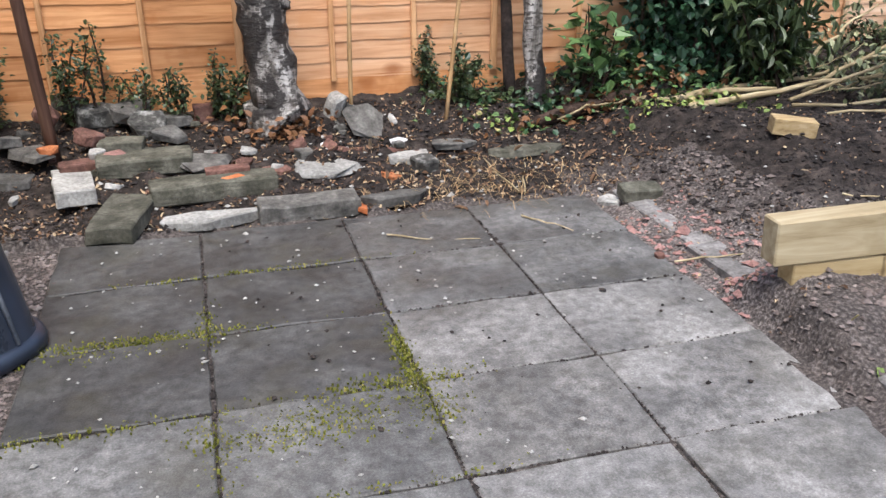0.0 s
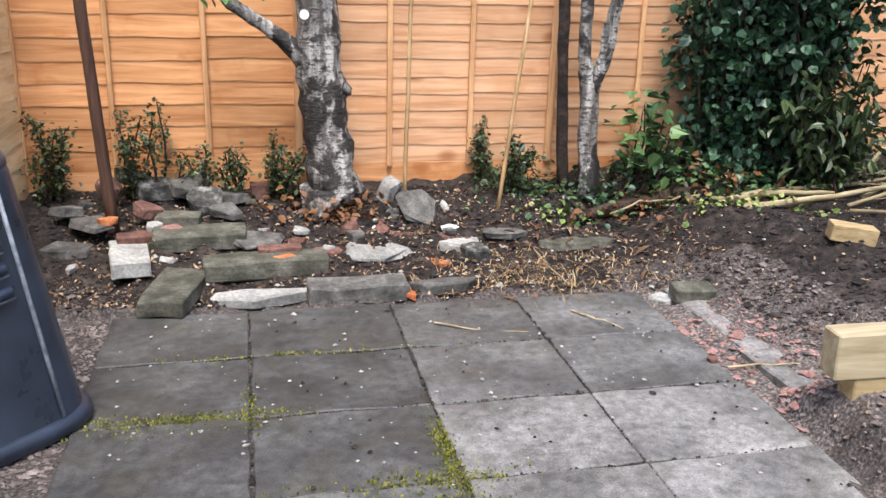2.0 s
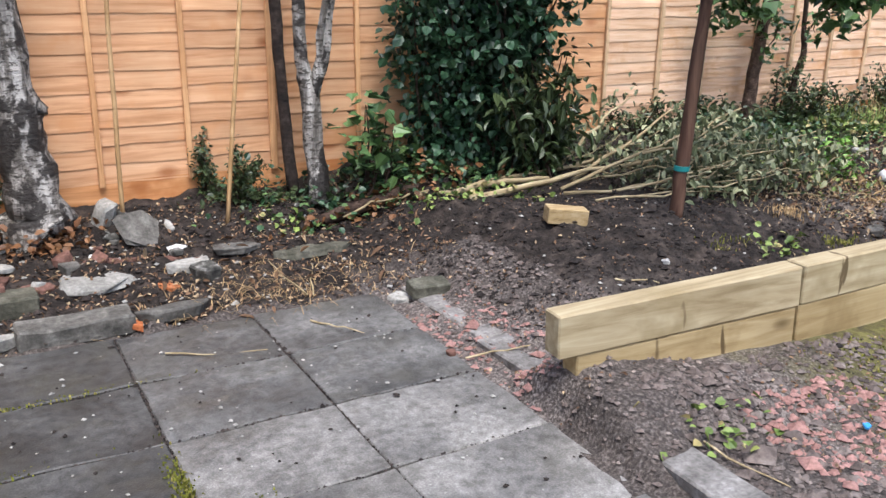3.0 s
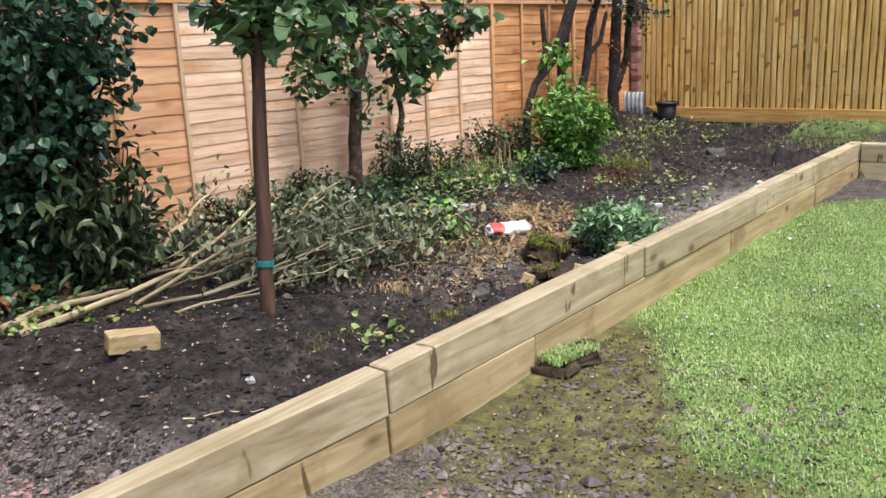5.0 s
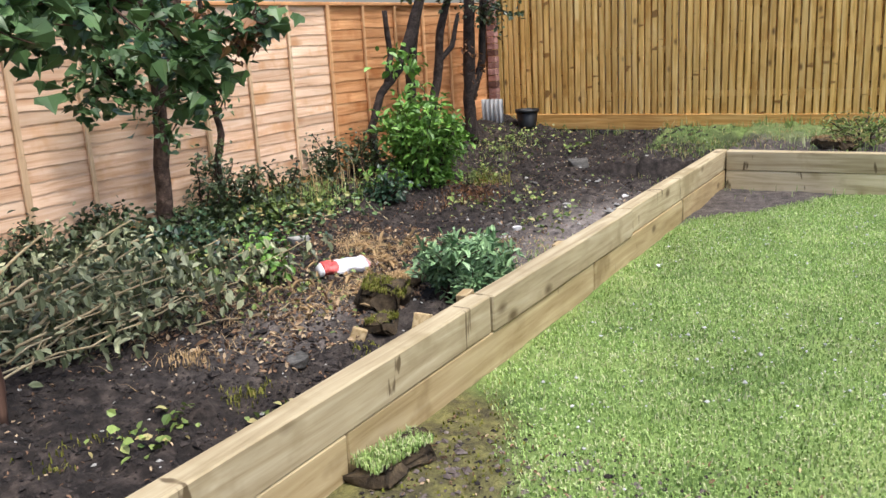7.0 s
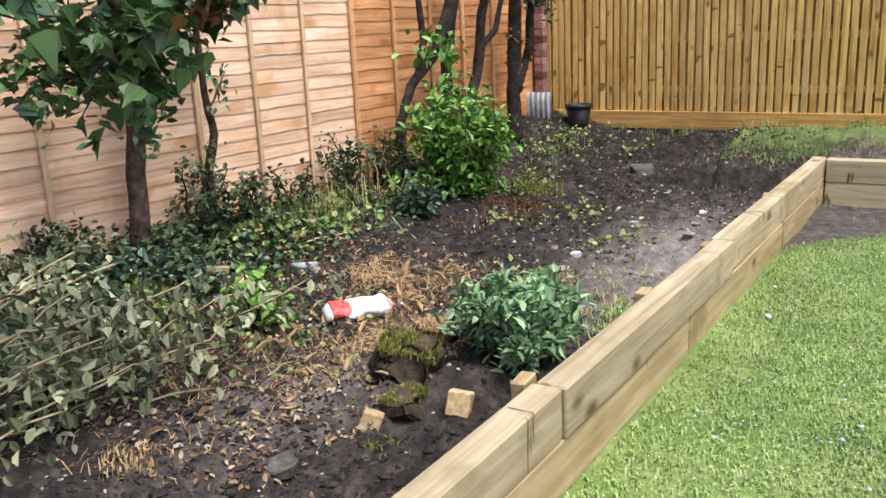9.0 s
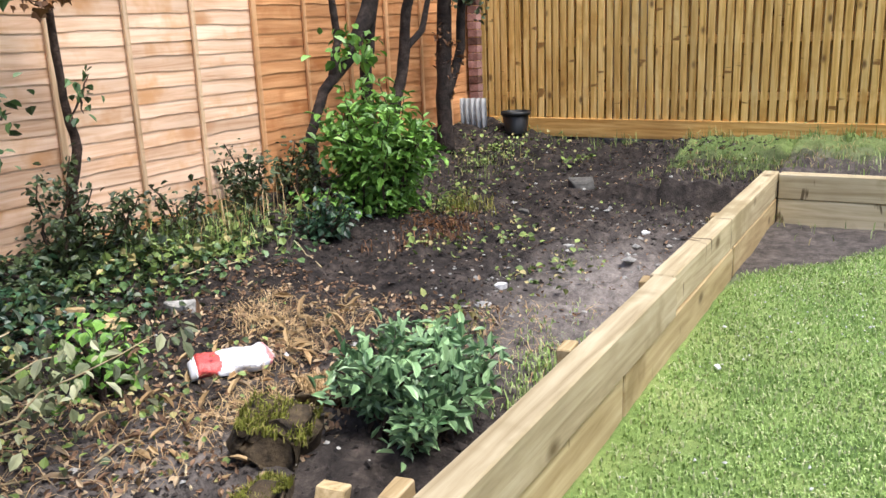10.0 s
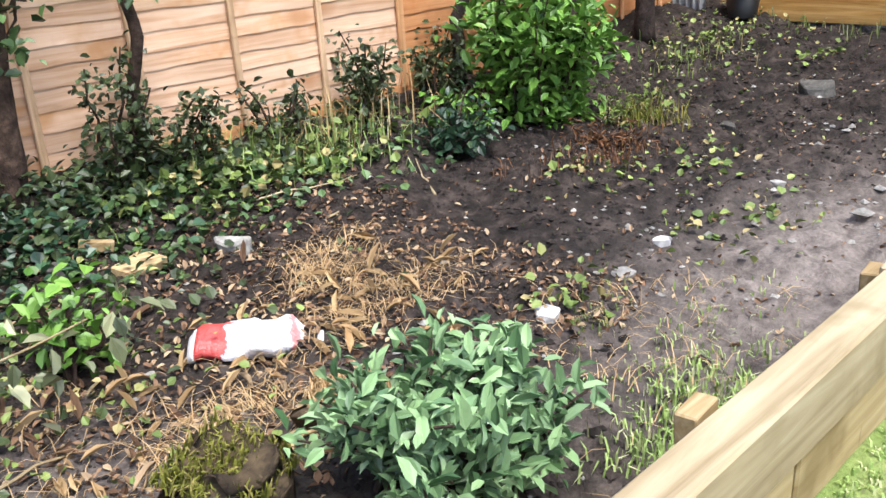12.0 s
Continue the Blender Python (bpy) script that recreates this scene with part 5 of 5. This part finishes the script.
# cut branches with wilting leaves
def brushwood():
    t = thing("cut_branches", pose(4.4, 4.3, 0.2), "heap of cut branches with wilting grey-green leaves", "brushwood")
    rr = random.Random(12)
    o = Vector((4.4, 4.3, 0.2))
    runs = [((2.5, 4.62, 0.24), (4.3, 4.72, 0.42), 0.022), ((2.75, 4.4, 0.24), (3.9, 4.35, 0.36), 0.024), ((3.9, 4.35, 0.36), (5.3, 4.6, 0.5), 0.016),
            ((3.5, 4.38, 0.3), (4.9, 4.9, 0.62), 0.014), ((3.6, 4.65, 0.34), (4.5, 5.0, 0.7), 0.014), ((3.3, 4.2, 0.28), (4.6, 4.0, 0.3), 0.012),
            ((2.6, 4.55, 0.24), (3.4, 4.5, 0.3), 0.028), ((3.2, 4.1, 0.34), (4.7, 4.25, 0.62), 0.012), ((3.7, 4.15, 0.42), (4.9, 3.85, 0.55), 0.010), ((3.5, 3.95, 0.33), (4.6, 3.75, 0.5), 0.009),
            ((3.8, 4.2, 0.45), (5.0, 4.4, 0.66), 0.010), ((4.0, 3.95, 0.4), (4.8, 4.1, 0.6), 0.008), ((3.3, 3.9, 0.28), (4.3, 3.6, 0.4), 0.008)]
    for k in range(36):
        a = (rr.uniform(3.4, 4.6), rr.uniform(3.65, 4.8), rr.uniform(0.26, 0.42))
        runs.append((a, (a[0] + rr.uniform(0.3, 1.1), a[1] + rr.uniform(-0.55, 0.5), a[2] + rr.uniform(-0.06, 0.22)), rr.uniform(0.003, 0.007)))
    tips = []
    for k, (a, b, r) in enumerate(runs):
        a = (a[0], a[1], max(a[2], land(a[0], a[1]) + 0.015))
        b = (b[0], b[1], max(b[2], land(b[0], b[1]) + 0.015))
        pts = bendy(a, b, 9, 0.03, rr)
        mesh_ob("branch", *tube([p - o for p in pts], [r * (1 - 0.07 * i) for i in range(9)], 7, 0.1, k), M_TWIG, t, "", True)
        tips += [p - o for p in pts[4:]]
    rng = np.random.default_rng(77)
    tips = np.array([tuple(p) for p in tips])
    n = 2700
    c = tips[rng.integers(0, len(tips), n)] + rng.normal(0, 0.085, (n, 3)) * np.array([1.5, 1.2, 0.75])
    gx = c[:, 0] + o.x
    c = c[gx > 3.75]
    c[:, 2] = np.maximum(c[:, 2], np.array([land(a + o.x, b + o.y) for a, b in c[:, :2]]) + 0.015 - o.z)
    mesh_ob("leaves", *leaves(c, 0.06, rng, 0.7, 0.27), M_CUTLEAF, t, "wilting pale green leaves")


brushwood()


def log():
    ob = mesh_ob("fallen_log", *tube(bendy((1.9, 4.72, land(1.9, 4.72) + 0.02), (2.62, 4.68, land(2.62, 4.68) + 0.03), 8, 0.012, random.Random(2)), [0.03, 0.042, 0.045, 0.042, 0.04, 0.044, 0.04, 0.03], 10, 0.3), M_BROWNBARK, None, "", True)
    tagged(ob, "rotting brown log lying on the soil", "log")
    ob = mesh_ob("dry_twig", *tube(bendy((2.02, 4.62, land(2.02, 4.62) + 0.06), (2.45, 4.6, land(2.45, 4.6) + 0.05), 8, 0.02, random.Random(5)), [0.007] * 8, 6), M_TWIG, None, "", True)
    tagged(ob, "pale dry curved twig resting on the log", "twig")
    rr = random.Random(31)
    for k, (x, y, ln, w) in enumerate(((0.95, 3.5, 0.42, -20), (1.5, 3.5, 0.3, -60), (1.5, 4.15, 0.4, 100), (1.62, 4.1, 0.35, 70), (2.0, 2.85, 0.35, -30), (2.75, 2.85, 0.3, -25), (2.2, 1.75, 0.3, -70),
                                      (7.38, 4.42, 0.35, 60), (7.0, 4.4, 0.5, 15), (6.85, 4.6, 0.5, -10), (5.35, 3.6, 0.35, 10), (5.6, 3.9, 0.4, 40), (5.1, 4.1, 0.45, 10), (5.3, 3.3, 0.2, 50), (4.9, 3.7, 0.4, -25))):
        c, s = math.cos(radians(w)), math.sin(radians(w))
        zz = [max(rough_land(x + c * u, y + s * u), 0.002) + 0.008 for u in (-ln / 2, ln / 2)]
        pts = bendy((x - c * ln / 2, y - s * ln / 2, zz[0]), (x + c * ln / 2, y + s * ln / 2, zz[1]), 7, 0.012, rr)
        ob = mesh_ob("dry_twig", *tube(pts, [0.005, 0.005, 0.004, 0.004, 0.003, 0.003, 0.002], 5), M_TWIG)
        tagged(ob, "thin dry pale twig lying on the ground", "twig", "dry twigs")


log()


# turf clods
def turf_clod(x, y, w, d, h, rz, label, seed, shaggy=M_GRASS, tilt=0):
    t = thing("turf_clod", pose(x, y, land(x, y) - 0.01, tilt, 0, rz), label, "turf")
    bm = box(w, d, h, min(w, d, h) * 0.25, 0.07, seed, 8)
    part("soil", bm, M_SOD, t, "", True)
    rng = np.random.default_rng(seed)
    n = 900
    px, py = rng.uniform(-w / 2, w / 2, n), rng.uniform(-d / 2, d / 2, n)
    mesh_ob("grass", *blades(px, py, np.full(n, h), 0.03, rng, 0.9, 0.003), shaggy, t)


turf_clod(4.08, 2.13, 0.3, 0.13, 0.075, -10, "cut sod of turf with grassy top beside the sleepers", 61)
turf_clod(5.52, 3.15, 0.26, 0.24, 0.14, 25, "upturned sod of dark soil with a mossy grass edge", 62, M_MOSS, 14)
turf_clod(5.28, 2.98, 0.16, 0.1, 0.05, 0, "small mossy green turf clump on the soil", 63, M_MOSS)
turf_clod(5.95, 3.25, 0.2, 0.18, 0.06, 50, "dark clump of dug soil", 64, M_STRAW)
turf_clod(10.05, 1.4, 0.3, 0.25, 0.09, 50, "dug clump of turf and dry roots by the fence", 65, M_STRAW)
shrub("dry_weeds", "rough weeds and dry stalks by the board fence", 10.3, 1.2, 1.2, 0.26, 900, 0.055, M_WEED, 26, 70, d=0.9, slim=0.14, category="weeds")


# ---------------------------------------------------------------- loose cover
def spread(n, rng, x0, x1, y0, y1):
    return rng.uniform(x0, x1, n), rng.uniform(y0, y1, n)


def heights(x, y):
    return np.array([rough_land(a, b) for a, b in zip(x, y)])


def cover():
    rng = np.random.default_rng(9)
    # lawn
    x, y = spread(150000, rng, 3.3, 9.5, -1.2, 2.2)
    k = np.array([lawn_edge(a, b) for a, b in zip(x, y)])
    thin = np.array([0.55 + 0.5 * noise.noise(Vector((a * 1.1, b * 1.1, 5))) for a, b in zip(x, y)])
    keep = (rng.uniform(0, 1, len(x)) < k) & (rng.uniform(0, 1, len(x)) < thin + 0.35)
    x, y = x[keep], y[keep]
    ob = mesh_ob("lawn_grass", *blades(x, y, heights(x, y), 0.021, rng, 0.95, 0.0036), M_GRASS)
    tagged(ob, "short mown green lawn grass", "grass", kind="stuff")
    x, y = spread(1800, rng, 4.2, 9.0, -1.0, 2.1)
    k = np.array([lawn_edge(a, b) > 0.8 and noise.noise(Vector((a, b, 9))) > -0.1 for a, b in zip(x, y)])
    x, y = x[k], y[k]
    ob = mesh_ob("clover_flowers", *chips(x, y, heights(x, y) + 0.017, 0.004, rng, 0.8), M_WHITE)
    tagged(ob, "tiny white clover flowers in the lawn", "flowers", kind="stuff")
    # mossy worn turf near the sleepers
    x, y = spread(7000, rng, 2.6, 5.2, 0.2, 2.15)
    k = np.array([(1 - lawn_edge(a, b)) * step(2.5, 3.5, a) * (0.5 + noise.noise(Vector((a * 3, b * 3, 1)))) for a, b in zip(x, y)])
    keep = rng.uniform(0, 1, len(x)) < k
    x, y = x[keep], y[keep]
    ob = mesh_ob("moss_patch", *blades(x, y, heights(x, y), 0.016, rng, 0.6, 0.005), M_MOSS)
    tagged(ob, "yellow-green moss on worn ground", "moss", kind="stuff")
    # tall grass by the board fence and under the shrubs
    sets = ((1500, 10.3, 2.5, 0.45, 0.35, 0.05, M_WEED), (900, 10.5, 1.2, 0.45, 0.5, 0.09, M_GRASS), (700, 11.0, 1.8, 0.08, 1.6, 0.1, M_WEED), (160, 7.2, 4.95, 0.35, 0.1, 0.22, M_WEED), (70, 7.5, 4.9, 0.3, 0.1, 0.28, M_STRAW), (160, 7.1, 4.85, 0.4, 0.12, 0.14, M_GRASS),
            (900, 6.5, 2.56, 0.22, 0.09, 0.05, M_GRASS), (400, 6.75, 2.75, 0.3, 0.12, 0.03, M_GRASS), (170, 6.85, 3.45, 0.05, 0.05, 0.07, M_GRASS), (420, 8.6, 4.2, 0.2, 0.12, 0.13, M_MOSS), (260, 8.15, 4.0, 0.25, 0.1, 0.07, M_RUST), (160, 10.0, 4.6, 0.25, 0.15, 0.1, M_WEED),
            (200, 3.54, 3.05, 0.07, 0.05, 0.03, M_MOSS), (160, 4.3, 3.0, 0.08, 0.05, 0.03, M_MOSS), (160, 4.42, 3.45, 0.06, 0.06, 0.04, M_STRAW), (180, 5.05, 2.85, 0.1, 0.05, 0.025, M_MOSS), (200, 7.6, 3.1, 0.3, 0.12, 0.03, M_WEED), (160, 6.7, 3.1, 0.15, 0.06, 0.03, M_WEED))
    for n, cx, cy, sx, sy, h, mat in sets:
        x, y = rng.normal(cx, sx, n), np.minimum(rng.normal(cy, sy, n), 5.2)
        x = np.minimum(x, 11.15)
        keep = np.array([noise.noise(Vector((a * 2.2, b * 2.2, h * 40))) > -0.15 for a, b in zip(x, y)])
        x, y = x[keep], y[keep]
        ob = mesh_ob("rough_grass", *blades(x, y, heights(x, y), h, rng, 0.75, 0.0032), mat)
        tagged(ob, "rough uncut grass growing at the edge of the bed", "grass", kind="stuff")
    # straw
    for n, cx, cy, sx, sy in ((380, 6.42, 3.66, 0.22, 0.09), (200, 6.42, 3.92, 0.1, 0.07), (260, 5.75, 3.45, 0.14, 0.08), (200, 5.2, 3.5, 0.4, 0.15), (140, 6.58, 4.1, 0.13, 0.08), (200, 6.8, 2.9, 0.3, 0.2), (300, 1.4, 4.1, 0.35, 0.15), (250, 5.0, 3.9, 0.3, 0.2), (150, 10.6, 2.0, 0.3, 0.25)):
        x, y = rng.normal(cx, sx, n), rng.normal(cy, sy, n)
        ob = mesh_ob("straw", *blades(x, y, heights(x, y) + 0.012, 0.13, rng, 0.3, 0.0016, 1.3), M_STRAW)
        tagged(ob, "dry straw-coloured grass lying on the soil", "straw", kind="stuff")
    # long bark strips and husks
    for n, cx, cy, sx, sy, mat in ((90, 5.75, 3.5, 0.3, 0.25, M_STRAW), (60, 5.3, 3.7, 0.35, 0.3, M_LITTER), (70, 6.4, 3.65, 0.25, 0.15, M_STRAW), (60, 1.3, 4.4, 0.4, 0.25, M_LITTER)):
        x, y = rng.normal(cx, sx, n), rng.normal(cy, sy, n)
        ob = mesh_ob("bark_strips", *leaves(np.stack([x, y, heights(x, y) + 0.012], -1), 0.09, rng, 0.0, 0.12), mat)
        tagged(ob, "long dry husks and bark strips on the soil", "leaf litter", kind="stuff")
    # small leafy sprigs through the litter
    for n, cx, cy, sx, sy, s2, mat in ((700, 6.3, 4.7, 0.7, 0.2, 0.045, M_MAPLE), (420, 5.5, 4.3, 0.5, 0.3, 0.04, M_HOLLY), (300, 5.4, 3.85, 0.35, 0.3, 0.03, M_WEED), (220, 9.2, 3.9, 1.0, 0.5, 0.02, M_WEED), (350, 10.3, 4.6, 0.5, 0.25, 0.03, M_WEED)):
        x, y = rng.normal(cx, sx, n), np.minimum(rng.normal(cy, sy, n), 5.2)
        ob = mesh_ob("ground_ivy", *leaves(np.stack([x, y, heights(x, y) + np.abs(rng.normal(0, 0.03, n)) + 0.01], -1), s2, rng, 0.0, 0.4), mat)
        tagged(ob, "low green leaves scattered through the litter", "ground ivy", kind="stuff")
    # leaf litter
    for n, x0, x1, y0, y1, s in ((4200, -1.0, 2.4, 3.9, 5.2, 0.026), (6500, 4.5, 7.1, 3.0, 5.0, 0.03), (1300, 7.0, 11, 2.6, 5.0, 0.028), (900, 2.2, 4.6, 2.4, 4.6, 0.02), (320, 1.86, 2.4, 2.2, 3.9, 0.02), (900, 2.4, 4.6, 0.8, 2.15, 0.02)):
        x, y = spread(n, rng, x0, x1, y0, y1)
        ob = mesh_ob("leaf_litter", *leaves(np.stack([x, y, heights(x, y) + 0.008], -1), s, rng, 0.0, 0.25), M_LITTER)
        tagged(ob, "brown dead leaves and bark chips on the soil", "leaf litter", kind="stuff")
    # clods
    for n, x0, x1, y0, y1, s in ((9000, 2.2, 5.2, 2.4, 4.9, 0.0075), (900, 2.2, 5.2, 2.4, 4.2, 0.014), (8000, 5.0, 11.0, 2.4, 5.0, 0.008), (700, 5.5, 11.0, 2.5, 4.8, 0.014), (5000, -1.2, 2.2, 3.9, 5.2, 0.009)):
        x, y = spread(n, rng, x0, x1, y0, y1)
        bare = np.exp(-((x - 7.7) / 1.1) ** 2 - ((y - 2.75) / 0.45) ** 2) < rng.uniform(0.05, 0.6, len(x))
        x, y = x[bare], y[bare]
        ob = mesh_ob("soil_clods", *chips(x, y, heights(x, y), s, rng, 0.6), M_CLOD)
        tagged(ob, "crumbly dark soil clods", "soil", kind="stuff")
    # gravel and pale chips
    for n, x0, x1, y0, y1, s, mat in ((2600, 2.16, 3.3, 0.6, 2.2, 0.013, M_GRAVEL), (420, 2.4, 3.0, 1.5, 2.0, 0.014, M_PINK), (700, 3.0, 4.4, 1.0, 2.15, 0.01, M_GRAVEL), (700, 3.0, 4.5, 0.9, 2.15, 0.007, M_CLOD), (900, 1.86, 2.5, 1.8, 3.9, 0.011, M_GRAVEL), (320, 1.86, 2.2, 2.4, 3.5, 0.011, M_PINK),
                                      (1500, -0.84, -0.67, 0.5, 3.8, 0.008, M_GRAVEL), (700, -1.2, -0.6, 3.3, 4.2, 0.008, M_GRAVEL), (420, 2.1, 11, 2.4, 4.6, 0.009, M_PALE), (260, -0.6, 2.0, 3.9, 5.0, 0.010, M_PALE), (130, 7.0, 9.4, 2.4, 3.6, 0.012, M_PALE)):
        x, y = spread(n, rng, x0, x1, y0, y1)
        ob = mesh_ob("gravel", *chips(x, y, np.maximum(heights(x, y), -0.01), s, rng, 0.55), mat)
        tagged(ob, "scattered small gravel stones", "gravel", kind="stuff")
    x, y = spread(260, rng, -0.6, 1.8, 0.9, 3.8)
    ob = mesh_ob("grit", *chips(x, y, np.full(len(x), 0.001), 0.006, rng, 0.6), M_PALE)
    tagged(ob, "small pale grit and crumbs on the paving", "grit", kind="stuff")
    x, y = spread(60, rng, 0.0, 1.8, 2.0, 3.8)
    ob = mesh_ob("grit", *chips(x, y, np.full(len(x), 0.001), 0.007, rng, 0.6), M_CLOD)
    tagged(ob, "dark soil crumbs on the paving", "grit", kind="stuff")
    # moss along the paving joints
    px, py = [], []
    for cx, cy, sx, sy, n in ((-0.3, 2.87, 0.22, 0.02, 420), (-0.36, 2.82, 0.14, 0.04, 200), (0.58, 2.5, 0.02, 0.14, 420), (0.5, 2.36, 0.14, 0.03, 320), (0.1, 2.2, 0.12, 0.06, 420), (0.1, 3.36, 0.3, 0.012, 200), (-0.06, 2.9, 0.02, 0.1, 110),
                              (-0.5, 2.34, 0.2, 0.02, 200), (0.34, 2.2, 0.12, 0.07, 300), (0.6, 2.2, 0.05, 0.08, 200), (-0.06, 2.15, 0.03, 0.12, 150), (0.25, 1.85, 0.3, 0.012, 150)):
        px.append(rng.normal(cx, sx, n))
        py.append(rng.normal(cy, sy, n))
    x, y = np.concatenate(px), np.concatenate(py)
    ob = mesh_ob("joint_moss", *blades(x, y, np.full(len(x), -0.002), 0.011, rng, 1.0, 0.0042), M_MOSS)
    tagged(ob, "yellow-green moss in the paving joints", "moss", kind="stuff")
    # dark crumbs in the joints
    px, py = [], []
    for jx in (-0.06, 0.595, 1.215):
        px.append(rng.normal(jx, 0.003, 260)), py.append(rng.uniform(1.0, 3.85, 260))
    for j in range(1, 6):
        px.append(rng.uniform(-0.66, 1.85, 200)), py.append(rng.normal(3.855 - 0.505 * j + 0.003, 0.003, 200))
    x, y = np.concatenate(px), np.concatenate(py)
    ob = mesh_ob("joint_soil", *chips(x, y, np.full(len(x), -0.006), 0.0045, rng, 0.7), M_CLOD)
    tagged(ob, "dark soil crumbs filling the paving joints", "soil", kind="stuff")


cover()
for x, y, w, mat, lab in ((2.74, 1.7, 0.05, M_BLUE, "small blue plastic scrap on the gravel"), (6.86, 2.02, 0.05, M_TAG, "pale fallen petal on the lawn")):
    shard("scrap", mat, x, y, w, w * 0.6, 0.012, 30, 0, 0, 5, 0.02, lab, "litter")
